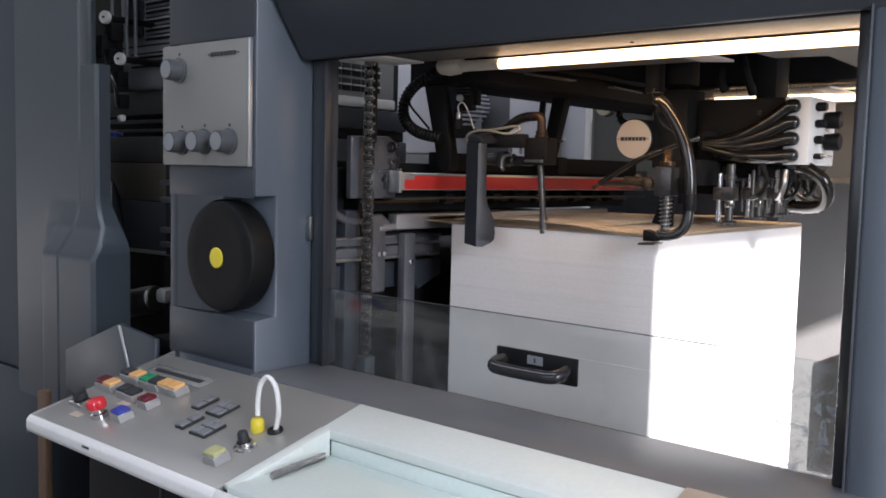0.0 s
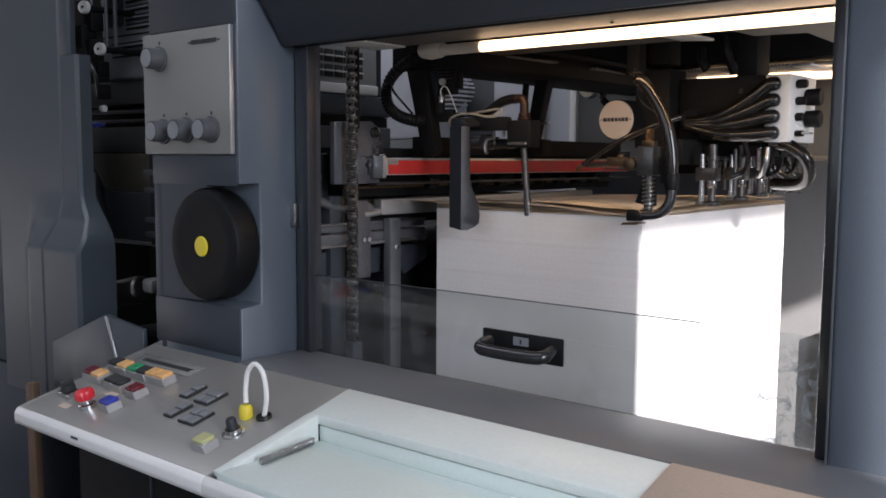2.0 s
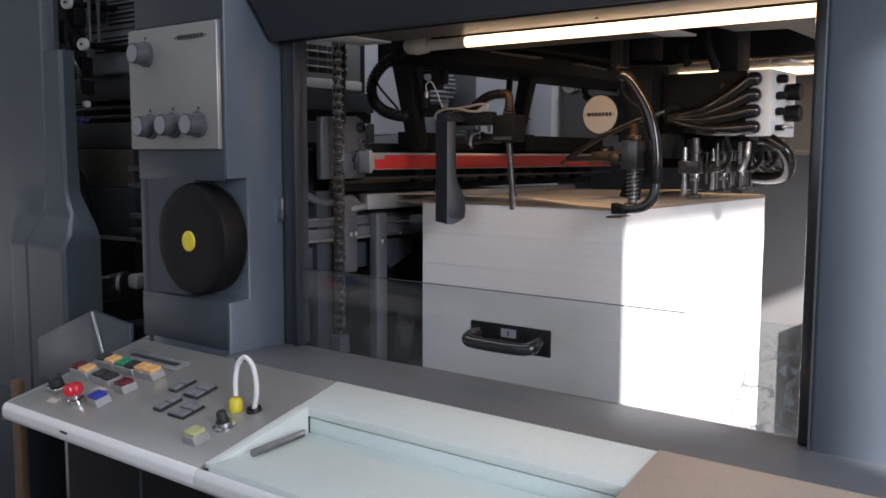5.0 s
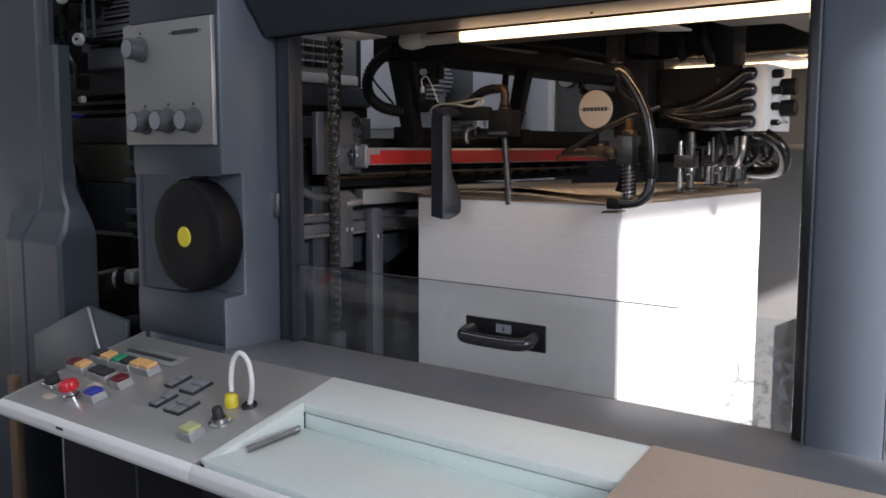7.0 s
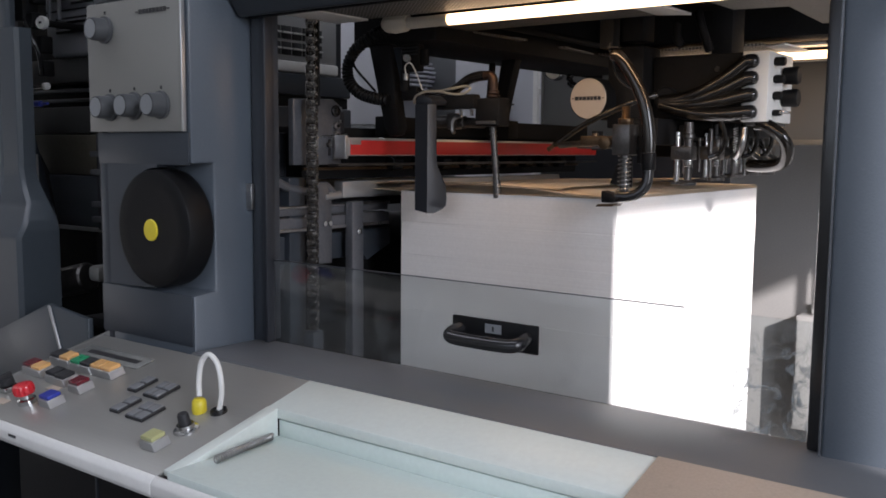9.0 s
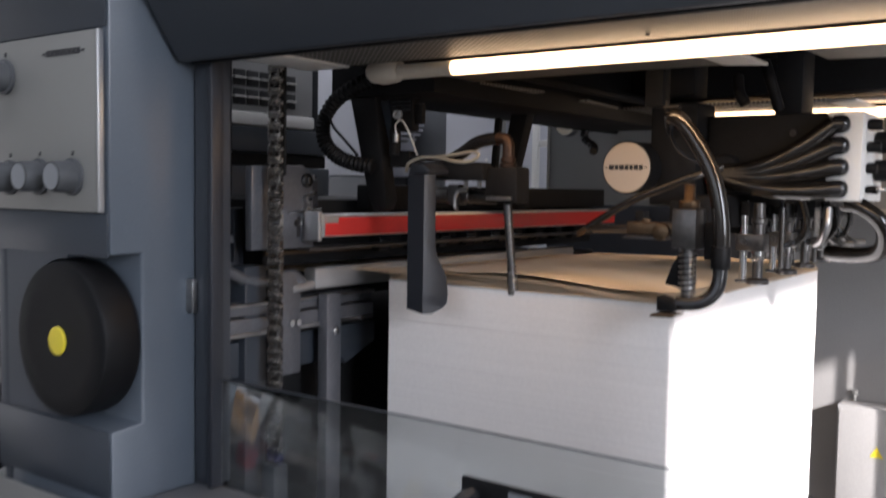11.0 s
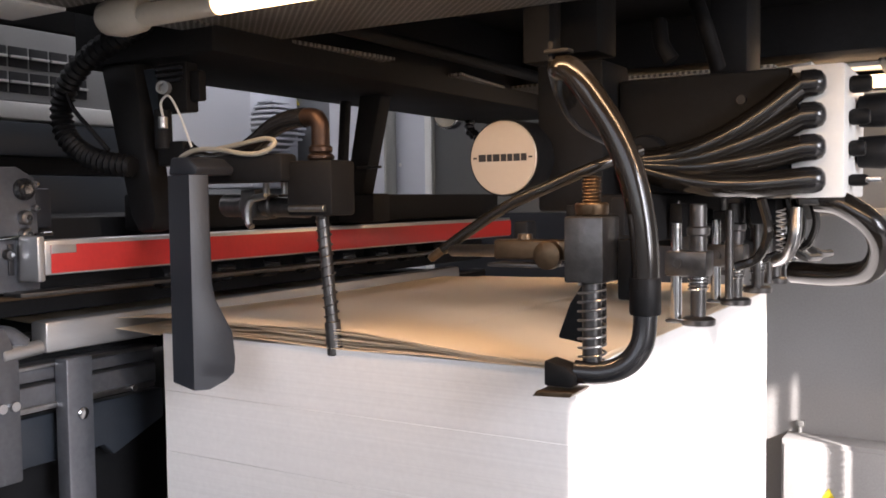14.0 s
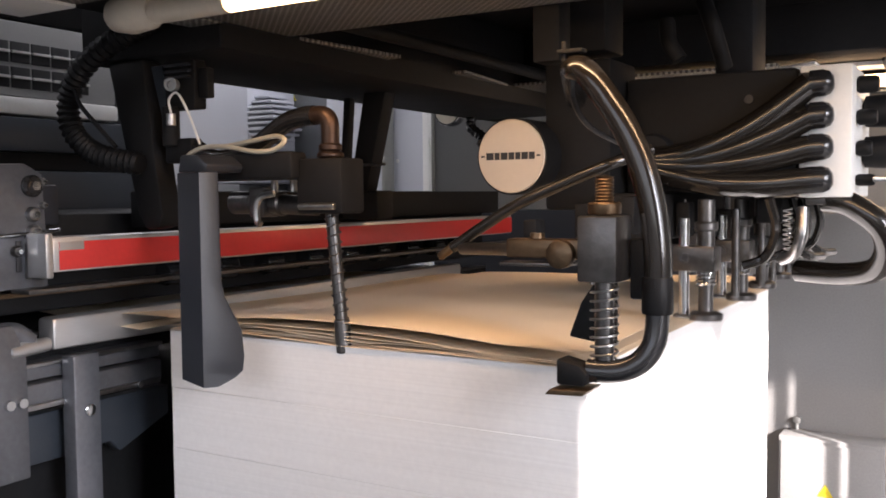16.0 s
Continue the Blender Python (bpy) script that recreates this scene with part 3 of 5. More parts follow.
wheel = part("handwheel", lathe([(0.0, 0), (0.138, 0), (0.143, 0.005), (0.145, 0.012), (0.145, 0.066), (0.142, 0.074), (0.132, 0.079), (0.10, 0.0775), (0.05, 0.0755), (0, 0.0755)], (-1.903, 1.9585, 1.240), (0, -1, 0), 72), "matte", col, "large black plastic handwheel")
part("wheel_cap", lathe([(0.027, 0), (0.027, 0.002), (0.025, 0.004), (0, 0.005)], (-1.909, 1.8832, 1.236), (0, -1, 0), 32), "yellow", wheel, "round yellow centre cap")

# ---- control console ----
def desk_z(y):
    return 0.955 - 0.253 * (1.88 - y)


SLOPE = math.degrees(math.atan(0.253))
desk = thing("control_console", (-1.73, 1.7, 0), "sloping metal control desk with coloured push buttons", "control desk")
part("desk_plate", prism([(1.485, desk_z(1.485)), (1.868, desk_z(1.868)), (1.868, desk_z(1.868) - 0.03), (1.485, desk_z(1.485) - 0.03)], "x", -2.108, -1.350, 0.002), "console", desk, "brushed grey metal console plate")
part("nosing", prism([(1.4845, desk_z(1.485) + 0.001), (1.477, desk_z(1.485) - 0.003), (1.471, desk_z(1.485) - 0.013), (1.471, desk_z(1.485) - 0.032), (1.477, desk_z(1.485) - 0.042), (1.4845, desk_z(1.485) - 0.044)], "x", -2.114, -1.3505, 0.003, 3), "white", desk, "rounded off-white front edge")
part("side_trim", prism([(1.472, desk_z(1.472) - 0.04), (1.486, desk_z(1.486) + 0.001), (1.89, desk_z(1.89) + 0.001), (1.89, desk_z(1.89) - 0.045)], "x", -2.116, -2.1085, 0.002), "plate", desk)
part("cabinet_body", box_bm(-2.05, -1.35, 1.60, 1.89, 0.0, 0.855, 0.006), "black", desk)
part("cabinet_seam", box_bm(-1.725, -1.72, 1.596, 1.602, 0.02, 0.80, 0.0), "navy", desk)
part("nosing_scratch", box_bm(-1.84, -1.81, 1.4698, 1.4712, desk_z(1.485) - 0.022, desk_z(1.485) - 0.016, 0.0008), "ink", desk)


def on_desk(bm, x, y):
    """Stands a mesh that was built round the origin on the sloping plate."""
    m = pose(x, y, desk_z(y), SLOPE, 0, 0)
    bmesh.ops.transform(bm, matrix=m, verts=list(bm.verts))
    return bm


def push_button(x, y, lens, w=0.038, d=0.034, h=0.022, label=""):
    x += 0.016
    b = part("push_button", on_desk(prism([(-w * 0.62, 0), (w * 0.62, 0), (w * 0.5, h * 0.85), (-w * 0.5, h * 0.85)], "y", -d * 0.58, d * 0.58, 0.001, 1), x, y), "alu", desk, label)
    part("lens", on_desk(box_bm(-w * 0.47, w * 0.47, -d * 0.48, d * 0.48, h * 0.82, h * 1.22, 0.0015, 1), x, y), lens, b)


for bx, by, lens, say in ((-2.070, 1.722, "ink", "black push button"), (-2.028, 1.721, "orange", "amber push button"), (-1.975, 1.718, "green", "green push button"), (-1.935, 1.718, "ink", "black push button"),
                          (-1.895, 1.720, "orange", "amber push button"), (-1.855, 1.720, "orange", "amber push button"), (-2.088, 1.662, "darkred", "dark red push button"), (-2.048, 1.660, "orange", "amber push button"),
                          (-1.975, 1.655, "ink", "black push button"), (-1.933, 1.652, "ink", "black push button"), (-1.862, 1.645, "darkred", "dark red push button"), (-1.862, 1.575, "bluebtn", "blue push button"),
                          (-1.462, 1.553, "olive", "pale olive push button")):
    push_button(bx, by, lens, label=say)
for bx, by in ((-2.03, 1.574),):
    b = part("selector", on_desk(box_bm(-0.034, 0.02, -0.018, 0.018, 0, 0.014, 0.003), bx, by), "chrome", desk, "black selector switch on a chrome base")
    part("selector_knob", on_desk(join(lathe([(0.018, 0), (0.017, 0.014), (0, 0.015)], (0, 0, 0.0162), (0, 0, 1), 20), box_bm(-0.005, 0.005, -0.016, 0.016, 0.028, 0.042, 0.002)), bx, by), "ink", b)
stop = part("stop_button", on_desk(lathe([(0.021, 0), (0.020, 0.010), (0.014, 0.012), (0.014, 0.022), (0, 0.022)], (0, 0, 0), (0, 0, 1), 24), -1.915, 1.556), "chrome", desk, "red mushroom stop button")
mush = lathe([(0.014, 0.0222), (0.024, 0.024), (0.026, 0.030), (0.026, 0.042), (0.023, 0.050), (0.014, 0.053), (0, 0.054)], (0, 0, 0), (0, 0, 1), 64)
for v in mush.verts:
    a = math.atan2(v.co.y, v.co.x)
    if 0.023 < v.co.z < 0.051:
        v.co.x *= 1 + 0.035 * math.cos(16 * a)
        v.co.y *= 1 + 0.035 * math.cos(16 * a)
for v in mush.verts:
    v.co = Vector((v.co.x * 0.86, v.co.y * 0.86, 0.0222 + (v.co.z - 0.0222) * 0.8))
part("mushroom", on_desk(mush, -1.915, 1.556), "redbtn", stop)
for lx, ly in ((-1.985, 1.535), (-1.92, 1.622)):
    part("stop_label", on_desk(box_bm(-0.02, 0.02, -0.01, 0.01, 0.0005, 0.0015, 0), lx, ly), "card", desk, "small ochre legend plate")
lcdp = part("display_window", on_desk(box_bm(-0.13, 0.13, -0.026, 0.026, 0.0005, 0.003, 0.001), -1.935, 1.786), "lcd", desk, "narrow dull display window")
part("display_strip", on_desk(box_bm(-0.10, 0.105, -0.008, 0.007, 0.0032, 0.004, 0), -1.935, 1.786), "ink", lcdp)
for kx, ky, kw, kd in ((-1.712, 1.712, 0.030, 0.062), (-1.638, 1.708, 0.052, 0.062), (-1.66, 1.634, 0.030, 0.062), (-1.586, 1.630, 0.056, 0.062)):
    key = part("key_block", on_desk(box_bm(-kw / 2, kw / 2, -kd / 2, kd / 2, 0, 0.007, 0.001, 1), kx, ky), "ink", desk, "flat key block with dark surround")
    cols = 1 if kw < 0.04 else 2
    for c in range(cols):
        for q in (-1, 1):
            cx, cw = (c - (cols - 1) / 2) * kw / cols, kw / cols * 0.42
            cap = part("key_cap", on_desk(box_bm(cx - cw, cx + cw, q * kd / 4 - kd * 0.21, q * kd / 4 + kd * 0.21, 0.005, 0.010, 0.001, 1), kx, ky), "knobcap", key)
turn = part("rotary_switch", on_desk(lathe([(0.026, 0), (0.025, 0.004), (0.018, 0.006), (0.017, 0.014), (0, 0.014)], (0, 0, 0), (0, 0, 1), 24), -1.437, 1.618), "chrome", desk, "black rotary switch on a chrome collar")
part("switch_knob", on_desk(lathe([(0.0125, 0.0145), (0.011, 0.034), (0.009, 0.037), (0, 0.037)], (0, 0, 0), (0, 0, 1), 20), -1.437, 1.618), "ink", turn)
gz = desk_z(1.69)
goose = part("flexible_cable", tube([(-1.475, 1.68, gz + 0.03), (-1.478, 1.682, gz + 0.06), (-1.472, 1.684, gz + 0.098), (-1.452, 1.687, gz + 0.118), (-1.428, 1.690, gz + 0.10), (-1.42, 1.692, gz + 0.05), (-1.432, 1.694, gz + 0.0)], 0.0056, 12, 6, 0.03), "white", desk, "white looped flexible cable")
part("connector", lathe([(0.013, 0), (0.016, 0.008), (0.015, 0.026), (0.010, 0.032), (0, 0.032)], (-1.474, 1.678, gz - 0.006), (0.0, 0.02, 1), 10), "yellow", goose, "yellow cable connector")
part("grommet", on_desk(lathe([(0.018, 0), (0.017, 0.006), (0.009, 0.007), (0, 0.007)], (0, 0, 0), (0, 0, 1), 20), -1.432, 1.694), "rubber", goose)

# ---- tray beside the desk ----
tray = thing("work_tray", (-0.95, 1.65, 0), "pale green enamel tray sunk beside the desk", "tray")
part("back_rim", prism([(1.75, desk_z(1.75)), (1.868, desk_z(1.868) + 0.001), (1.868, desk_z(1.868) - 0.03), (1.75, desk_z(1.75) - 0.02)], "x", -1.3495, -0.567, 0.002), "rim", tray, "pale enamel rim")
part("back_wall", box_bm(-1.319, -0.567, 1.752, 1.762, 0.86, 0.9, 0.001), "tray", tray)
part("left_wall", prism([(1.50, 0.861), (1.7505, 0.924), (1.7505, 0.85), (1.50, 0.85)], "x", -1.3495, -1.320, 0.002), "rim", tray)
part("tray_floor", prism([(-1.319, 1.4845), (-0.567, 1.4845), (-0.567, 1.7515), (-1.319, 1.7515)], "z", 0.85, 0.868, 0.002), "tray", tray)
part("right_board", prism([(1.4845, desk_z(1.4845) + 0.004), (1.868, desk_z(1.868) + 0.004), (1.868, 0.85), (1.4845, 0.85)], "x", -0.566, -0.10, 0.002), "card", tray, "brown worn board")
part("seam", box_bm(-0.5685, -0.5665, 1.49, 1.752, 0.869, 0.873, 0), "ink", tray)
part("front_nosing", prism([(1.4845, desk_z(1.485) + 0.001), (1.477, desk_z(1.485) - 0.003), (1.471, desk_z(1.485) - 0.013), (1.471, desk_z(1.485) - 0.032), (1.477, desk_z(1.485) - 0.042), (1.4845, desk_z(1.485) - 0.044)], "x", -1.35, -0.10, 0.003, 3), "white", tray)
part("cabinet", box_bm(-1.349, -0.1, 1.50, 1.86, 0.0, 0.844, 0.005), "black", tray, "black cabinet under the tray")
coil_thing = solo("coil_spring", coil((-1.285, 1.565, 0.876), (-1.306, 1.722, 0.876), 0.006, 0.0018, 26), "steel", (-1.295, 1.64, 0.868), "loose steel coil spring lying on the tray edge", "spring")

# ---- guard window ----
guard = thing("guard_window", (-1.04, 2.085, 0.955), "clear acrylic guard window with a black handle", "guard window")
pane = part("pane", box_bm(-1.69, -0.389, 2.084, 2.089, 0.956, 1.160, 0.0008), "glass", guard, "clear slightly smeared acrylic pane")
pane.visible_shadow = False
part("pane_edge", box_bm(-1.69, -0.62, 2.0835, 2.0895, 1.1602, 1.1618, 0.0003), "navy", guard, "dark cut edge of the pane")
handle = part("handle_plate", box_bm(-1.131, -0.918, 2.076, 2.083, 1.030, 1.09, 0.003), "matte", guard, "black plastic handle plate")
part("grip", tube([(-1.108, 2.076, 1.064), (-1.110, 2.060, 1.061), (-1.110, 2.044, 1.057), (-1.104, 2.033, 1.054), (-1.09, 2.030, 1.052), (-1.05, 2.029, 1.051), (-1.00, 2.029, 1.051), (-0.96, 2.030, 1.052), (-0.946, 2.033, 1.054), (-0.940, 2.044, 1.057), (-0.940, 2.060, 1.061), (-0.942, 2.076, 1.064)], 0.0145, 14, 5), "rubber", handle, "black rounded grip")
part("handle_label", box_bm(-1.045, -1.005, 2.0745, 2.0758, 1.062, 1.081, 0), "knobcap", handle, "small grey label")
part("label_mark", box_bm(-1.027, -1.023, 2.0738, 2.0744, 1.066, 1.076, 0), "ink", handle)


# ---- work lamps under the hood ----
def work_lamp(side):
    """side 1: under the operator's hood; -1: mirrored, at the far side of the pile."""
    mid = 3.07
    def fy(y):
        return y if side == 1 else 2 * mid - y
    def bx(x0, x1, y0, y1, z0, z1, bev=0.002):
        a, b = sorted((fy(y0), fy(y1)))
        return box_bm(x0, x1, a, b, z0, z1, bev)
    L = thing("work_lamp", (-1.1, fy(2.3), 1.79), "fluorescent work lamp under a perforated white sheet", "lamp", "work lamps of the feeder")
    part("perforated_sheet", bx(-1.62, -0.39, 2.07, 2.36, 1.776, 1.782), "perf", L, "perforated white steel sheet")
    part("perforated_sheet", bx(-1.53, -0.95, 2.44, 2.68, 1.772, 1.778), "perf", L)
    part("sheet_border", prism([(-1.60, fy(2.44)), (-1.5305, fy(2.44)), (-1.5305, fy(2.70)), (-1.50, fy(2.95)), (-1.545, fy(2.955))], "z", 1.770, 1.776, 0.001), "perf", L)
    part("sheet_border", bx(-1.735, -1.6205, 2.07, 2.36, 1.772, 1.782), "white", L)
    part("sheet_border", prism([(-0.9495, fy(2.4405)), (-0.878, fy(2.4405)), (-0.878, fy(2.70)), (-0.9495, fy(2.66))], "z", 1.768, 1.774, 0.001), "white", L)
    part("sheet_border", bx(-1.62, -0.39, 2.07, 2.085, 1.770, 1.7755), "white", L)
    part("reflector", bx(-1.56, -0.39, 2.361, 2.439, 1.790, 1.80), "white", L)
    part("lamp_end", lathe([(0, 0), (0.014, 0.002), (0.022, 0.012), (0.027, 0.04), (0.024, 0.075), (0.018, 0.085), (0, 0.085)], (-1.605, fy(2.402), 1.766), (1, 0, 0), 24), "tubeend", L, "off-white rounded lamp socket")
    part("tube_end", lathe([(0.0, 0), (0.0150, 0.001), (0.0145, 0.13), (0, 0.13)], (-1.519, fy(2.40), 1.762), (1, 0, 0), 20), "tubeend", L)
    part("tube", lathe([(0.0, 0), (0.0138, 0.001), (0.0138, 0.994), (0, 0.995)], (-1.388, fy(2.40), 1.762), (1, 0, 0), 20), "tube", L, "lit warm fluorescent tube")
    part("screw", lathe([(0.005, 0), (0.004, 0.003), (0, 0.004)], (-0.945, fy(2.30), 1.775), (0, 0, -1), 10), "dsteel", L)
    part("bracket_sheet", prism([(-0.776, fy(2.445)), (-0.39, fy(2.445)), (-0.39, fy(3.02)), (-0.658, fy(3.02)), (-0.645, fy(2.692)), (-0.765, fy(2.672))], "z", 1.768, 1.774, 0.001), "perf", L)
    part("housing", bx(-1.74, -0.362, 2.105, 2.62, 1.8005, 2.3, 0.004), "black", L, "black lamp housing")


work_lamp(1)
work_lamp(-1)

# ---- overhead frame of the feeder ----
over = thing("overhead_frame", (-1.2, 3.07, 1.72), "black overhead steel frame above the paper pile", "machine frame")
part("cross_beam", box_bm(-1.83, -1.53, 2.53, 3.85, 1.735, 1.899, 0.004), "black", over)
part("roof_plate", box_bm(-1.74, -0.45, 2.6215, 3.5185, 1.90, 1.95, 0.003), "black", over)
part("rail", rod((-1.45, 2.63, 1.79), (-1.45, 3.5, 1.79), 0.012), "black", over)
part("clamp", box_bm(-1.12, -1.08, 2.69, 2.73, 1.70, 1.899, 0.004), "black", over)
part("head_hanger", box_bm(-1.14, -1.08, 2.86, 2.94, 1.736, 1.899, 0.004), "black", over)
part("case_hanger", box_bm(-0.98, -0.92, 3.1, 3.2, 1.71, 1.899, 0.004), "black", over)
part("hanger", tube([(-1.0, 2.9, 1.775), (-0.99, 2.88, 1.74), (-0.975, 2.88, 1.715)], 0.012, 10, 5), "black", over)
part("hanger", tube([(-0.96, 2.95, 1.81), (-0.94, 2.93, 1.765), (-0.93, 2.96, 1.71)], 0.012, 10, 5), "black", over)

# ---- side guide: post, arm, paddle and pressing rod ----
guide = thing("side_guide", (-1.6, 2.5, 1.72), "black sheet guide with paddle, arm and sprung rod", "sheet guide")
part("post", prism([(-1.778, 1.735), (-1.70, 1.735), (-1.672, 1.55), (-1.662, 1.50), (-1.672, 1.478), (-1.70, 1.474), (-1.718, 1.50)], "y", 2.535, 2.575, 0.006), "black", guide)
part("post_plate", prism([(-1.70, 1.725), (-1.675, 1.725), (-1.652, 1.625), (-1.672, 1.625)], "y", 2.552, 2.560, 0.002), "navy", guide)


def folded_paddle():
    """A folded steel strip: a flat towards the operator and a cheek bent back, wider at its foot."""
    outer = [(-1.524, 2.436), (-1.478, 2.430)]
    bm = bmesh.new()
    rows = [(1.556, 0.022), (1.41, 0.024), (1.39, 0.028), (1.345, 0.049), (1.31, 0.052), (1.290, 0.050), (1.281, 0.040)]
    lo = {0: 1.277, 1: 1.2705}
    back = Vector((0.59, 0.81, 0)) .normalized()
    th = Vector((-0.0, 0.0035, 0))
    left = [(Vector((*outer[0], z)), Vector((*outer[1], z))) for z, _ in rows] + [(Vector((*outer[0], lo[0])), Vector((*outer[1], lo[1])))]
    ends = [Vector((*outer[1], z)) + back * w for z, w in rows] + [Vector((*outer[1], lo[1])) + back * 0.018]
    front = [[bm.verts.new(a), bm.verts.new(b), bm.verts.new(c)] for (a, b), c in zip(left, ends)]
    rear = [[bm.verts.new(v.co + th) for v in r] for r in front]
    for u, v, ru, rv in zip(front, front[1:], rear, rear[1:]):
        for k in range(2):
            bm.faces.new((u[k], v[k], v[k + 1], u[k + 1]))
            bm.faces.new((ru[k + 1], rv[k + 1], rv[k], ru[k]))
        bm.faces.new((u[0], ru[0], rv[0], v[0]))
        bm.faces.new((u[2], v[2], rv[2], ru[2]))
    for f, r in ((front[0], rear[0]), (front[-1], rear[-1])):
        for k in range(2):
            bm.faces.new((f[k], f[k + 1], r[k + 1], r[k]))
    bmesh.ops.recalc_face_normals(bm, faces=list(bm.faces))
    return bm


part("paddle", folded_paddle(), "charcoal", guide, "dark blue-grey folded steel paddle")
part("paddle_root", prism([(-1.526, 1.5565), (-1.474, 1.5565), (-1.470, 1.566), (-1.490, 1.580), (-1.520, 1.580)], "y", 2.438, 2.51, 0.003), "charcoal", guide)
part("arm", box_bm(-1.56, -1.385, 2.505, 2.54, 1.546, 1.584, 0.006), "black", guide)
part("arm_block", box_bm(-1.392, -1.315, 2.522, 2.575, 1.500, 1.574, 0.005), "black", guide)
part("rod", rod((-1.332, 2.545, 1.318), (-1.350, 2.545, 1.505), 0.0085), "dsteel", guide, "slim dark rod")
part("rod_tip", rod((-1.3315, 2.545, 1.312), (-1.3355, 2.545, 1.358), 0.0108), "dsteel", guide)
part("rod_spring", coil((-1.3355, 2.545, 1.358), (-1.349, 2.545, 1.50), 0.0098, 0.0011, 11), "dsteel", guide, "fine steel spring round the rod")
part("rod_collar", rod((-1.385, 2.52, 1.510), (-1.325, 2.52, 1.510), 0.0045), "steel", guide)
part("elbow", tube([(-1.350, 2.545, 1.574), (-1.350, 2.545, 1.605), (-1.3505, 2.545, 1.621), (-1.356, 2.545, 1.630), (-1.366, 2.545, 1.633), (-1.376, 2.545, 1.633)], 0.0125, 14, 6), "copper", guide, "brown copper-coloured pipe elbow")
part("elbow_collar", join(rod((-1.350, 2.545, 1.574), (-1.350, 2.545, 1.583), 0.0185), rod((-1.350, 2.545, 1.5835), (-1.350, 2.545, 1.594), 0.016)), "copper", guide)
part("air_hose", tube([(-1.375, 2.545, 1.633), (-1.40, 2.547, 1.632), (-1.435, 2.55, 1.624), (-1.475, 2.552, 1.602), (-1.515, 2.553, 1.586), (-1.57, 2.555, 1.580), (-1.615, 2.555, 1.60)], 0.0135, 12, 6), "rubber", guide, "black bent air hose")
part("corrugated_hose", tube([(-1.63, 2.50, 1.785), (-1.68, 2.50, 1.768), (-1.745, 2.50, 1.748), (-1.80, 2.50, 1.715), (-1.826, 2.50, 1.672), (-1.818, 2.50, 1.628), (-1.785, 2.505, 1.598), (-1.74, 2.51, 1.583), (-1.69, 2.52, 1.575)], 0.0165, 12, 9, 0.12), "matte", guide, "black corrugated hose")
part("thin_cable", tube([(-1.80, 2.49, 1.69), (-1.785, 2.49, 1.665), (-1.75, 2.495, 1.63), (-1.72, 2.50, 1.60)], 0.0035, 6, 6), "rubber", guide)
part("cable", tube([(-1.60, 2.525, 1.565), (-1.585, 2.515, 1.583), (-1.55, 2.512, 1.594), (-1.50, 2.508, 1.593), (-1.45, 2.505, 1.585), (-1.415, 2.505, 1.586), (-1.398, 2.508, 1.598), (-1.42, 2.515, 1.605), (-1.47, 2.52, 1.600), (-1.53, 2.525, 1.594)], 0.0035, 8, 6), "cable", guide, "beige looped cable")
part("fitting", lathe([(0.010, 0), (0.010, 0.012), (0.006, 0.012), (0.006, 0.006), (0, 0.006)], (-1.632, 2.535, 1.690), (0.4, -1, 0), 18), "knobcap", guide, "small pale air fitting")
part("fitting", rod((-1.634, 2.53, 1.630), (-1.634, 2.53, 1.648), 0.007), "steel", guide)
part("fitting_body", join(box_bm(-1.662, -1.60, 2.545, 2.57, 1.655, 1.728, 0.003), box_bm(-1.598, -1.578, 2.55, 2.565, 1.67, 1.715, 0.003), rod((-1.645, 2.54, 1.60), (-1.645, 2.54, 1.66), 0.013), box_bm(-1.66, -1.605, 2.54, 2.565, 1.575, 1.612, 0.004)), "black", guide)
part("valve_fin", join(*[box_bm(-1.657, -1.605, 2.538, 2.5445, 1.700 + 0.009 * k, 1.704 + 0.009 * k, 0.001) for k in range(3)]), "charcoal", guide)
part("wire", tube([(-1.634, 2.53, 1.648), (-1.632, 2.525, 1.668), (-1.612, 2.522, 1.676), (-1.592, 2.522, 1.65), (-1.568, 2.522, 1.60)], 0.0018, 6, 6), "white", guide)
part("air_cylinder", join(rod((-1.56, 2.58, 1.515), (-1.515, 2.58, 1.515), 0.017), box_bm(-1.514, -1.486, 2.562, 2.598, 1.494, 1.538, 0.003), rod((-1.485, 2.58, 1.513), (-1.40, 2.58, 1.510), 0.014), rod((-1.47, 2.58, 1.513), (-1.462, 2.58, 1.513), 0.018)), "dsteel", guide, "small dark air cylinder")
for fx in (-1.475, -1.44):
    part("cylinder_fitting", rod((fx, 2.575, 1.53), (fx, 2.575, 1.547), 0.005), "steel", guide)
part("hook", tube([(-1.45, 2.545, 1.528), (-1.468, 2.540, 1.524), (-1.476, 2.538, 1.512), (-1.476, 2.538, 1.490), (-1.470, 2.538, 1.484)], 0.005, 8, 5), "steel", guide)
part("clip", rod((-1.50, 2.515, 1.568), (-1.50, 2.515, 1.582), 0.006), "ink", guide)

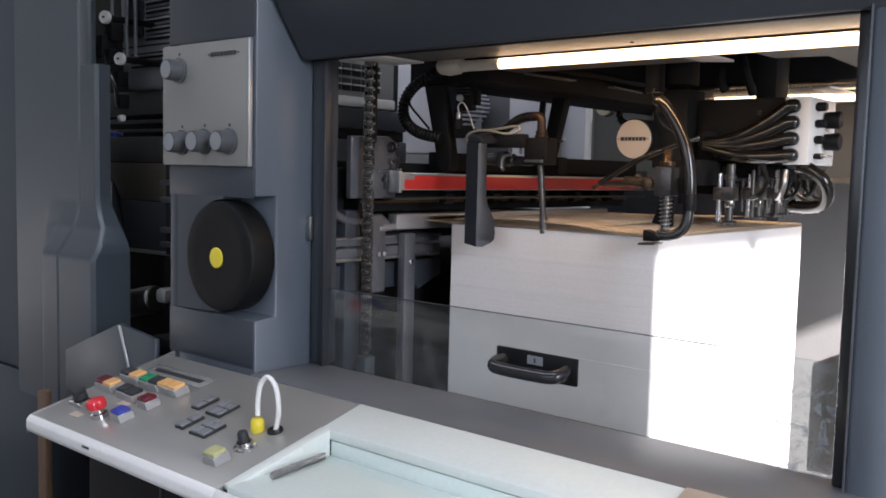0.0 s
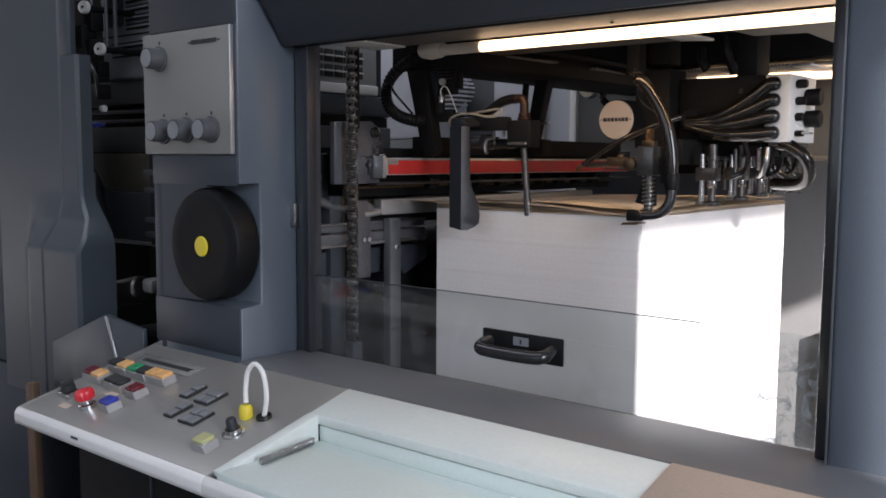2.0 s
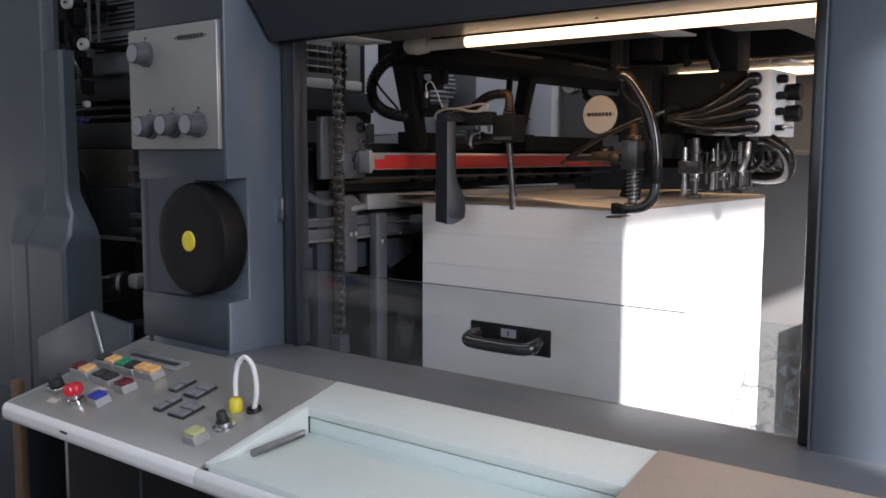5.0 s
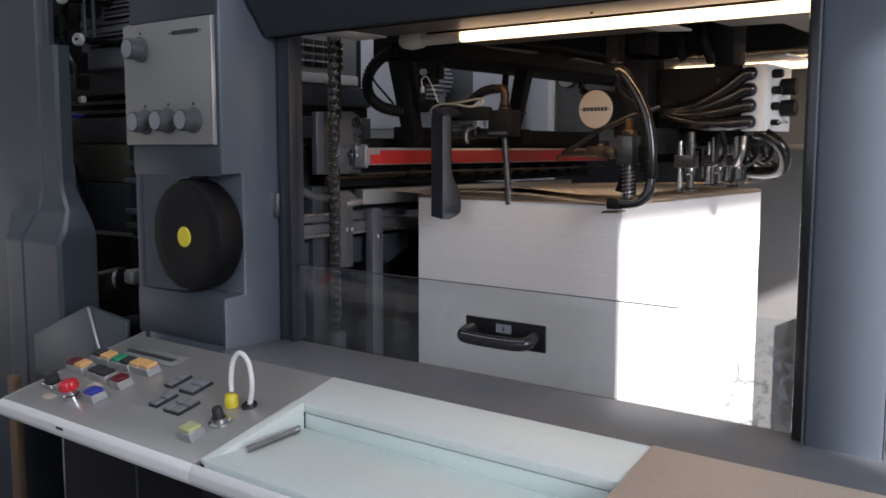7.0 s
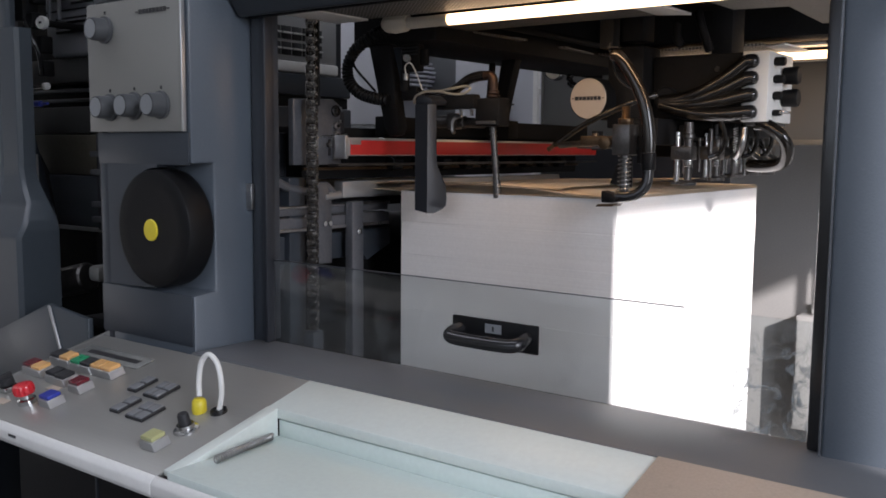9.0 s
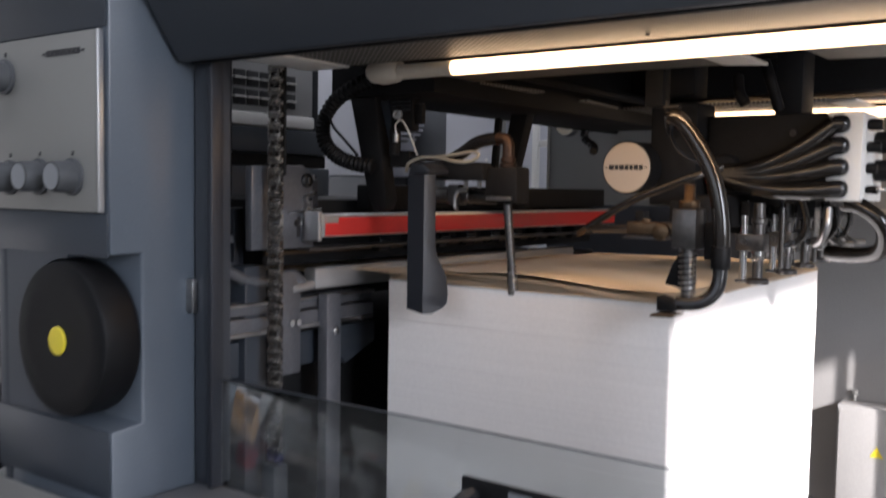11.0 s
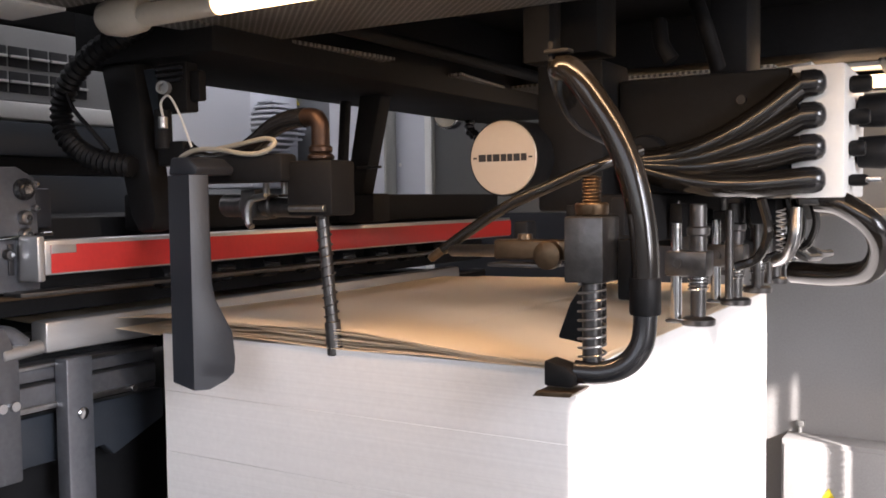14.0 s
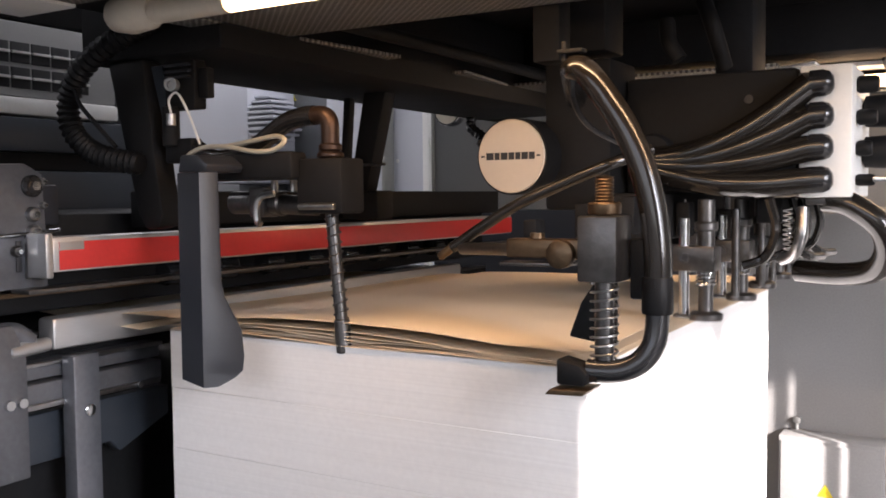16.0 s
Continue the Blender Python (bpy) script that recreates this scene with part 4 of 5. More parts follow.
# far strut pair
far_guide = thing("far_strut", (-1.66, 3.15, 1.72), "black slanting steel strut of the far guide", "strut")
part("strut", prism([(-1.695, 1.75), (-1.64, 1.75), (-1.695, 1.53), (-1.74, 1.53)], "y", 3.11, 3.15, 0.004), "black", far_guide)
part("thin_strut", prism([(-1.757, 1.73), (-1.74, 1.73), (-1.755, 1.54), (-1.772, 1.54)], "y", 3.12, 3.14, 0.003), "black", far_guide)
part("foot", box_bm(-1.75, -1.66, 3.10, 3.16, 1.475, 1.535, 0.004), "black", far_guide)
part("pin", rod((-1.70, 3.10, 1.588), (-1.64, 3.10, 1.588), 0.003), "dsteel", far_guide)

# ---- cross bar with the red strip ----
bar = thing("cross_bar", (-1.72, 3.1, 1.42), "aluminium cross bar with a red front strip", "cross bar", shift=(-0.0105, 0, 0))
part("profile", box_bm(-1.745, -1.708, 2.385, 3.83, 1.419, 1.469, 0.003), "alu", bar, "aluminium profile")
part("red_strip", box_bm(-1.7078, -1.7065, 2.394, 3.83, 1.422, 1.462, 0.0005), "red", bar, "glossy red strip")
part("strip_notch", box_bm(-1.7063, -1.7058, 2.394, 2.435, 1.450, 1.462, 0.0002), "alu", bar)
part("end_cap", box_bm(-1.75, -1.706, 2.372, 2.3845, 1.411, 1.475, 0.003), "alu", bar)
part("back_beam", box_bm(-1.80, -1.762, 2.60, 3.86, 1.475, 1.535, 0.004), "black", bar)
part("under_rail", box_bm(-1.74, -1.70, 2.34, 3.83, 1.392, 1.398, 0.001), "dsteel", bar)

# ---- front plate with bolts at the head of the feed board ----
plate = thing("bearing_plate", (-1.74, 2.33, 1.4), "blue-grey bearing plate with roller and bolts", "machine plate", shift=(-0.029, 0.034, -0.006))
part("plate_body", prism([(2.20, 1.40), (2.382, 1.40), (2.382, 1.475), (2.378, 1.565), (2.35, 1.58), (2.20, 1.575)], "x", -1.765, -1.745, 0.003), "greyrail", plate)
for py, pz, r, m in ((2.358, 1.548, 0.016, "rubber"), (2.358, 1.507, 0.011, "steel"), (2.358, 1.482, 0.011, "steel"), (2.33, 1.455, 0.008, "dsteel"), (2.374, 1.52, 0.005, "steel"), (2.374, 1.555, 0.005, "steel")):
    b = part("bolt", lathe([(r, 0), (r, 0.006), (r * 0.8, 0.009), (0, 0.009)], (-1.7448, py, pz), (1, 0, 0), 18), m, plate)
    part("bolt_head", lathe([(r * 0.5, 0), (r * 0.45, 0.005), (0, 0.005)], (-1.7358, py, pz), (1, 0, 0), 6), "chrome", b)
part("slot", box_bm(-1.7447, -1.742, 2.33, 2.339, 1.425, 1.47, 0.001), "ink", plate)
part("lug", box_bm(-1.7445, -1.735, 2.343, 2.353, 1.415, 1.475, 0.002), "steel", plate)
part("wire_arm", rod((-1.74, 2.30, 1.477), (-1.74, 2.40, 1.483), 0.003), "chrome", plate)
part("rear_block", box_bm(-1.80, -1.766, 2.383, 2.42, 1.49, 1.55, 0.004), "charcoal", plate)

# ---- rails and slats below, left of the pile ----
rails = thing("side_rail_rack", (-1.75, 2.4, 0), "worn grey rails with upright slats beside the pile", "rail rack", shift=(-0.043, 0.03, 0))
part("top_rail", box_bm(-1.76, -1.722, 2.385, 3.6, 1.30, 1.347, 0.006), "alu", rails, "smooth pale metal rail")
part("rail", box_bm(-1.775, -1.74, 2.12, 2.60, 1.258, 1.284, 0.003), "greyrail", rails)
part("rail", box_bm(-1.77, -1.735, 2.12, 2.60, 1.218, 1.253, 0.003), "greyrail", rails)
part("rail_flange", box_bm(-1.736, -1.728, 2.12, 2.59, 1.216, 1.224, 0.001), "steel", rails)
part("rail_lip", box_bm(-1.7395, -1.732, 2.12, 2.60, 1.278, 1.284, 0.001), "steel", rails)
part("rail_pin", lathe([(0.006, 0), (0.005, 0.004), (0, 0.005)], (-1.7275, 2.545, 1.2205), (1, 0, 0), 12), "chrome", rails)
part("lower_rail", prism([(2.12, 1.125), (2.12, 1.20), (2.64, 1.20), (2.64, 1.15), (2.535, 1.108), (2.515, 1.128), (2.45, 1.125)], "x", -1.79, -1.765, 0.003), "navy", rails, "dark folded lower rail")
part("slat", box_bm(-1.735, -1.705, 2.405, 2.452, 0.2, 1.29, 0.004), "greyrail", rails, "upright dark steel slat")
part("slat_bolt", lathe([(0.009, 0), (0.009, 0.004), (0.006, 0.006), (0, 0.006)], (-1.7048, 2.43, 1.205), (1, 0, 0), 16), "chrome", rails)
part("rail_post", box_bm(-1.80, -1.745, 2.20, 2.26, 0.0, 1.36, 0.004), "navy", rails)
part("bracket", prism([(2.27, 1.12), (2.345, 1.12), (2.345, 1.295), (2.325, 1.345), (2.27, 1.345)], "x", -1.755, -1.727, 0.004), "greyrail", rails)
for py in (2.313, 2.333):
    part("bracket_bolt", lathe([(0.008, 0), (0.007, 0.006), (0, 0.007)], (-1.7268, py, 1.232), (1, 0, 0), 14), "chrome", rails)
part("roller_pin", rod((-1.735, 2.32, 1.305), (-1.735, 2.385, 1.31), 0.011), "alu", rails)
part("arched_tube", tube([(-1.76, 2.12, 1.375), (-1.755, 2.2, 1.335), (-1.75, 2.27, 1.325), (-1.745, 2.33, 1.335), (-1.74, 2.36, 1.315)], 0.013, 12, 6), "greyrail", rails, "bent grey metal tube")
part("foot_beam", box_bm(-1.80, -1.70, 2.14, 3.9, 0.0, 0.2, 0.006), "navy", rails)

# ---- hoist chain ----
chain = thing("hoist_chain", (-1.733, 2.262, 0.95), "greasy steel roller chain hanging upright", "chain")
CX, CY = -1.733, 2.262


def link_plate(x0, x1, z0, z1):
    """A figure-eight side plate between two pins."""
    pts = []
    for c, base in ((z1, 0), (z0, math.pi)):
        for i in range(7):
            a = base + math.radians(-20 + i * 220 / 6)
            pts.append((0.0105 * math.cos(a), c + 0.0105 * math.sin(a)))
    return prism(pts, "x", x0, x1, 0.0)


def link_mesh(half):
    return mesh_of("link", join(link_plate(-half - 0.003, -half, 0, 0.0232), link_plate(half, half + 0.003, 0, 0.0232), rod((-0.0165, 0, 0.0232), (0.0165, 0, 0.0232), 0.0042, 8), rod((-half, 0, 0), (half, 0, 0), 0.0105, 10)), "chain", Vector((0, 0, 0)))


outer_link, inner_link = link_mesh(0.0105), link_mesh(0.0065)
for k in range(37):
    ln = new("link", outer_link if k % 2 else inner_link)
    ln.parent = chain
    ln.matrix_basis = pose(0, 0, 0.005 + k * 0.0232, 0, 0, 24)
part("chain_guide", box_bm(CX - 0.012, CX + 0.012, CY + 0.012, CY + 0.02, 1.55, 1.80, 0.003), "black", chain)
part("chain_anchor", box_bm(CX - 0.02, CX + 0.02, CY - 0.02, CY + 0.02, 0.0, 0.95, 0.004), "navy", chain)
# ---- paper pile ----
PX0, PX1, PY0, PY1 = -1.655, -0.98, 2.537, 3.55
pile = thing("paper_pile", (-1.34, 3.06, 0), "tall pile of white paper sheets on a pallet", "paper pile")
part("pallet", join(*[box_bm(PX0 + 0.02, PX1 - 0.02, y, y + 0.1, 0.0, 0.12, 0.004) for y in (2.6, 2.85, 3.1, 3.35)], box_bm(PX0, PX1, PY0, PY1, 0.121, 0.15, 0.004)), "wood", pile, "wooden pallet")
zs = [0.151, 0.32, 0.56, 0.80, 0.985, 1.142, 1.235, 1.322]
for i, (z0, z1) in enumerate(zip(zs, zs[1:])):
    dx, dy = random.uniform(-0.0008, 0.0008), random.uniform(-0.0008, 0.0008)
    part("ream", box_bm(PX0 + dx, PX1 + dx, PY0 + dy, PY1 + dy, z0, z1 - 0.0002, 0.0004, 1), "edge", pile)


def sheet_bm(rise, sag, seed):
    """A thin sheet, slightly buckled, whose operator edge billows a little."""
    bm = bmesh.new()
    nx, ny = 28, 30
    rows = []
    for top in (1, 0):
        g = []
        for i in range(nx + 1):
            for j in range(ny + 1):
                u, v = i / nx, j / ny
                e = math.exp(-v * 5)
                z = rise * e * math.sin(math.pi * min(1, u * 1.15 + 0.06)) + sag * e * max(0, u - 0.6) ** 2 * 6
                z += 0.004 * noise.noise(Vector((u * 3 + seed, v * 3, seed))) * (0.4 + e)
                g.append(bm.verts.new((PX0 + u * (PX1 - PX0), PY0 + v * (PY1 - PY0), z + (0.0004 if top else 0))))
        rows.append(g)
    w = ny + 1
    for s, g in enumerate(rows):
        for i in range(nx):
            for j in range(ny):
                q = (g[i * w + j], g[(i + 1) * w + j], g[(i + 1) * w + j + 1], g[i * w + j + 1])
                bm.faces.new(q if s == 0 else q[::-1])
    a, b = rows
    ring = [i * w for i in range(nx + 1)] + [nx * w + j for j in range(1, w)] + [i * w + ny for i in range(nx - 1, -1, -1)] + [j for j in range(ny - 1, 0, -1)]
    for p, q in zip(ring, ring[1:] + ring[:1]):
        bm.faces.new((a[p], a[q], b[q], b[p])[::-1])
    return bm


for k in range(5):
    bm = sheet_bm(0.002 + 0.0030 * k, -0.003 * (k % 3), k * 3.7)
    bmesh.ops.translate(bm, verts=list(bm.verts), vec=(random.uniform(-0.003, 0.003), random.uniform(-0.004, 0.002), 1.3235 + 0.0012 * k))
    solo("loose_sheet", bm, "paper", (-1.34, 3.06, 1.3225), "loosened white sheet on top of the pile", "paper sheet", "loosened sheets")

# sheets that the suckers take off the pile one after another
CYCLE, FIRST = 0.45, -2.6
FED = []
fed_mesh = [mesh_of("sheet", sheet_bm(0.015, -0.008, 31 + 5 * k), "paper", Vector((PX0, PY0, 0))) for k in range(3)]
for k in range(42):
    ob = tagged(new("fed_sheet", fed_mesh[k % 3]), "white sheet being lifted and fed off the pile", "paper sheet", "fed sheets")
    ob.location = (PX0, PY0, 1.331)
    FED.append((ob, FIRST + k * CYCLE, k))

# ---- suction head ----
head = thing("suction_head", (-0.95, 3.0, 1.5), "black suction head with hoses above the pile", "suction head")


def drawn(bm):
    """The block, its case and its hoses are built a little large and far and brought to size about one point."""
    c = Vector((-0.579, 1.575, 1.519))
    for v in bm.verts:
        v.co = c + (v.co - c) * 0.918
    return bm


part("gear_case", drawn(box_bm(-1.10, -0.835, 3.004, 3.46, 1.525, 1.709, 0.006)), "black", head, "black flat gear case")
part("case_screw", drawn(lathe([(0.008, 0), (0.007, 0.003), (0, 0.003)], (-0.905, 3.003, 1.665), (0, -1, 0), 14)), "ink", head)
part("carrier", box_bm(-1.165, -1.06, 2.83, 2.94, 1.50, 1.72, 0.006), "black", head)
part("badge_drum", lathe([(0.0, 0), (0.057, 0), (0.057, 0.12), (0, 0.12)], (-1.194, 2.778, 1.58), (0, 1, 0), 40), "black", head)
badge = part("badge", lathe([(0.0, 0), (0.054, 0), (0.0545, 0.002), (0.053, 0.004), (0, 0.004)], (-1.194, 2.7775, 1.58), (0, -1, 0), 48), "badge", head, "round champagne-coloured badge")
for x0, x1 in ((-1.243, -1.237), (-1.234, -1.222), (-1.220, -1.212), (-1.210, -1.199), (-1.197, -1.188), (-1.186, -1.178), (-1.176, -1.166), (-1.164, -1.155), (-1.152, -1.146)):
    z0, z1 = (1.579, 1.5815) if x1 - x0 < 0.0065 else (1.575, 1.5855)
    part("wordmark_bar", box_bm(x0, x1, 2.7727, 2.7733, z0, z1, 0), "ink", badge)
block = part("valve_block", drawn(box_bm(-0.832, -0.760, 3.0, 3.22, 1.516, 1.709, 0.003)), "white", head, "pale grey valve block")
for i, z in enumerate((1.680, 1.634, 1.588, 1.541)):
    a, b = Vector((-1.06, 2.985, 1.578 - 0.004 * i)), Vector((-0.815, 2.984, z))
    mids = [a.lerp(b, t) + Vector((0, -0.012 * math.sin(math.pi * t), (-0.030, -0.022, -0.014, -0.016)[i] * math.sin(math.pi * t))) for t in (0.25, 0.5, 0.75)]
    part("hose", drawn(tube([a, *mids, b], 0.0195, 14, 7)), "hose", head, "glossy smoky black hose")
    part("hose_end", drawn(lathe([(0.0198, 0), (0.0198, 0.018), (0.0165, 0.027), (0.009, 0.032), (0, 0.033)], b, (1, 0.05, 0.05), 18)), "rubber", head)
    part("hose_slot", drawn(box_bm(-0.8335, -0.81, 2.9965, 2.9995, z - 0.019, z + 0.019, 0.0005)), "ink", head)
for i, (z, r, h) in enumerate(((1.682, 0.013, 0.03), (1.634, 0.012, 0.028), (1.588, 0.012, 0.022), (1.541, 0.009, 0.026))):
    kn = part("valve_knob", drawn(lathe([(r * 0.75, 0), (r, 0.004), (r, h * 0.8), (r * 0.8, h), (0, h)], (-0.7598, 3.05, z), (1, 0, 0), 18)), "matte", head, "small black valve knob")
    if i == 3:
        part("lever", drawn(box_bm(-0.735, -0.715, 3.03, 3.07, z - 0.003, z + 0.004, 0.001)), "chrome", kn)
for z in (1.648, 1.585):
    part("large_knob", drawn(lathe([(0.014, 0), (0.024, 0.004), (0.026, 0.04), (0.022, 0.046), (0, 0.046)], (-0.7598, 3.13, z), (1, 0, 0), 24)), "matte", head, "large ribbed black knob")
part("block_foot", drawn(box_bm(-0.825, -0.768, 3.02, 3.20, 1.505, 1.5155, 0.002)), "dsteel", head)
# fan of hoses comes out of a round boss
part("boss", drawn(lathe([(0.034, 0), (0.034, 0.02), (0.03, 0.026), (0, 0.026)], (-1.05, 3.0035, 1.585), (0, -1, 0), 28)), "black", head)
part("blast_hose", tube([(-1.06, 2.70, 1.650), (-1.015, 2.58, 1.664), (-0.985, 2.512, 1.663), (-0.964, 2.50, 1.653), (-0.940, 2.50, 1.622), (-0.919, 2.50, 1.588), (-0.902, 2.50, 1.548), (-0.891, 2.50, 1.504), (-0.886, 2.50, 1.459), (-0.886, 2.50, 1.418)], 0.0148, 16, 8), "hose", head, "glossy amber-black blast hose")
part("hose_clip", join(box_bm(-0.998, -0.968, 2.492, 2.508, 1.676, 1.681, 0.002), rod((-0.992, 2.50, 1.668), (-0.992, 2.50, 1.69), 0.003)), "black", head, "small dark hose clip")
part("thin_line", tube([(-0.982, 2.505, 1.665), (-0.990, 2.52, 1.63), (-0.985, 2.56, 1.60), (-0.96, 2.62, 1.578)], 0.0035, 8, 6), "rubber", head)
part("hose_clamp", lathe([(0.0155, 0), (0.0165, 0.003), (0.0165, 0.036), (0.0155, 0.039)], (-0.886, 2.50, 1.396), (0, 0, 1), 18), "matte", head)
part("nozzle_pipe", tube([(-0.886, 2.50, 1.42), (-0.886, 2.498, 1.380), (-0.891, 2.494, 1.358), (-0.905, 2.488, 1.342), (-0.927, 2.481, 1.334), (-0.955, 2.476, 1.334)], 0.0125, 14, 6), "rubber", head, "black curved nozzle pipe")
part("nozzle", prism([(-0.984, 1.319), (-0.952, 1.319), (-0.948, 1.332), (-0.958, 1.341), (-0.984, 1.347)], "y", 2.458, 2.49, 0.003), "black", head)
part("nozzle_lip", prism([(-0.993, 1.309), (-0.95, 1.311), (-0.944, 1.317), (-0.988, 1.315)], "y", 2.448, 2.492, 0.001), "brass", head)
part("cylinder_block", box_bm(-0.962, -0.918, 2.462, 2.512, 1.430, 1.50, 0.003), "dsteel", head, "dark steel cylinder block")
part("threaded_stud", lathe([(0.0, 0)] + [(0.0105 if i % 2 else 0.0088, 0.0018 * i) for i in range(24)] + [(0, 0.043)], (-0.94, 2.487, 1.50), (0, 0, 1), 14), "brass", head, "bronzed threaded stud")
part("nut", lathe([(0.0, 0), (0.017, 0.001), (0.018, 0.003), (0.018, 0.012), (0.016, 0.014), (0, 0.014)], (-0.94, 2.487, 1.5002), (0, 0, 1), 18), "brass", head)
part("plunger", rod((-0.94, 2.487, 1.34), (-0.94, 2.487, 1.432), 0.0105), "dsteel", head)
part("plunger_spring", coil((-0.94, 2.487, 1.345), (-0.94, 2.487, 1.428), 0.0145, 0.0014, 8.5), "steel", head, "bright steel spring")
part("holder_arm", box_bm(-1.055, -0.963, 2.48, 2.505, 1.452, 1.474, 0.003), "brass", head)
part("holder_rail", box_bm(-1.06, -0.98, 2.474, 2.51, 1.444, 1.448, 0.001), "dsteel", head)
part("clamp_knob", lathe([(0.0, 0), (0.0155, 0.0), (0.0155, 0.01), (0.011, 0.012), (0, 0.013)], (-0.985, 2.479, 1.458), (0, -1, 0), 22), "brass", head)
part("clamp_screw", lathe([(0.0, 0), (0.009, 0.0), (0.008, 0.006), (0, 0.006)], (-1.02, 2.49, 1.4742), (0, 0, 1), 12), "brass", head)
part("side_bracket", box_bm(-0.917, -0.895, 2.50, 2.53, 1.41, 1.475, 0.003), "black", head)
part("side_pin", rod((-0.93, 2.515, 1.455), (-0.885, 2.515, 1.455), 0.01), "brass", head)
part("separator_foot", prism([(-1.0, 1.36), (-0.985, 1.40), (-0.968, 1.425), (-0.945, 1.425), (-0.945, 1.352)], "y", 2.53, 2.545, 0.003), "black", head)
part("cross_rod", rod((-1.19, 2.62, 1.452), (-0.96, 2.50, 1.462), 0.008), "dsteel", head)
part("thin_hose", tube([(-0.945, 2.66, 1.577), (-0.986, 2.62, 1.558), (-1.037, 2.62, 1.539), (-1.107, 2.62, 1.511), (-1.165, 2.62, 1.478), (-1.205, 2.62, 1.453)], 0.0075, 10, 6), "hose", head, "thin dark blast hose")
part("thin_hose_tip", rod((-1.203, 2.62, 1.455), (-1.225, 2.62, 1.440), 0.006), "brass", head)
part("loop_hose", drawn(tube([(-0.80, 3.04, 1.512), (-0.765, 3.03, 1.505), (-0.725, 3.03, 1.475), (-0.715, 3.05, 1.44), (-0.735, 3.09, 1.405), (-0.79, 3.14, 1.392), (-0.86, 3.18, 1.392)], 0.0185, 16, 8)), "hose", head, "glossy looped suction hose")
part("bent_pipe", drawn(tube([(-0.83, 3.03, 1.50), (-0.83, 3.02, 1.46), (-0.842, 3.03, 1.43), (-0.865, 3.06, 1.418)], 0.009, 10, 6)), "steel", head)
part("rear_beam", drawn(box_bm(-0.905, -0.865, 3.06, 3.48, 1.475, 1.515, 0.004)), "black", head)
for x, y, z in ((-1.0, 2.70, 1.47), (-0.985, 2.9, 1.46), (-1.0, 3.1, 1.45), (-1.08, 2.74, 1.46), (-1.12, 2.66, 1.44)):
    part("small_block", box_bm(x, x + 0.02, y, y + 0.03, z, z + 0.05, 0.003), "black", head)

part("mechanism_back", box_bm(-1.30, -0.95, 3.40, 3.46, 1.42, 1.62, 0.005), "black", head)
part("mechanism_body", box_bm(-1.07, -0.99, 2.78, 3.48, 1.455, 1.5245, 0.006), "black", head)
rng = random.Random(7)
for k in range(20):
    x, y = rng.uniform(-1.0, -0.955), rng.uniform(2.9, 3.46)
    z0, z1 = rng.uniform(1.375, 1.42), rng.uniform(1.46, 1.53)
    if k % 3 == 0:
        w, d, h = rng.uniform(0.008, 0.018), rng.uniform(0.01, 0.02), rng.uniform(0.012, 0.03)
        zc = rng.uniform(1.40, 1.50)
        part("clamp_block", box_bm(x - w, x + w, y - d, y + d, zc - h, zc + h, 0.002, 1), "dsteel", head)
    elif k % 3 == 1:
        part("guide_rod", rod((x, y, z0), (x, y, z1), rng.uniform(0.004, 0.008), 10), "steel" if k % 2 else "dsteel", head)
    else:
        part("tie_rod", rod((x - 0.03, y, z1 - 0.03), (x + 0.03, y + rng.uniform(-0.03, 0.03), z1 - 0.03), 0.005, 8), "dsteel", head)
for y, z in ((3.24, 1.41), (3.38, 1.41)):
    part("suction_tube", drawn(tube([(-0.905, y, z + 0.06), (-0.88, y + 0.01, z + 0.02), (-0.86, y + 0.05, z), (-0.85, y + 0.12, z - 0.004)], 0.008, 10, 5)), "hose", head)

SUCKERS = []


def sucker(x, y, low):
    """A lifting sucker: guide block, sleeve, spring, sliding rod and round foot. Keyed to stroke up and down."""
    s = part("sucker", box_bm(x - 0.028, x + 0.028, y - 0.02, y + 0.02, 1.418, 1.452, 0.003), "dsteel", head, "steel lifting sucker")
    part("sleeve", join(rod((x + 0.012, y, 1.4), (x + 0.012, y, 1.515), 0.0115), rod((x + 0.012, y, 1.472), (x + 0.012, y, 1.485), 0.0155)), "dsteel", s)
    part("guide_pin", rod((x - 0.018, y, low + 0.005), (x - 0.018, y, 1.49), 0.0075), "chrome", s)
    part("block_screw", lathe([(0.0, 0), (0.007, 0), (0.007, 0.003), (0.004, 0.003), (0.004, 0.001), (0, 0.001)], (x - 0.012, y - 0.0202, 1.436), (0, -1, 0), 14), "dsteel", s)
    part("sucker_spring", coil((x + 0.012, y, 1.398), (x + 0.012, y, 1.417), 0.0125, 0.0015, 4), "chrome", s)
    part("sucker_foot", join(lathe([(0.0, 0), (0.022, 0), (0.023, 0.003), (0.023, 0.008), (0.018, 0.011), (0.010, 0.012), (0.010, 0.085), (0, 0.085)], (x + 0.012, y, low), (0, 0, 1), 22), box_bm(x - 0.03, x - 0.005, y - 0.012, y + 0.012, low + 0.002, low + 0.007, 0.002)), "dsteel", s)
    SUCKERS.append(s)


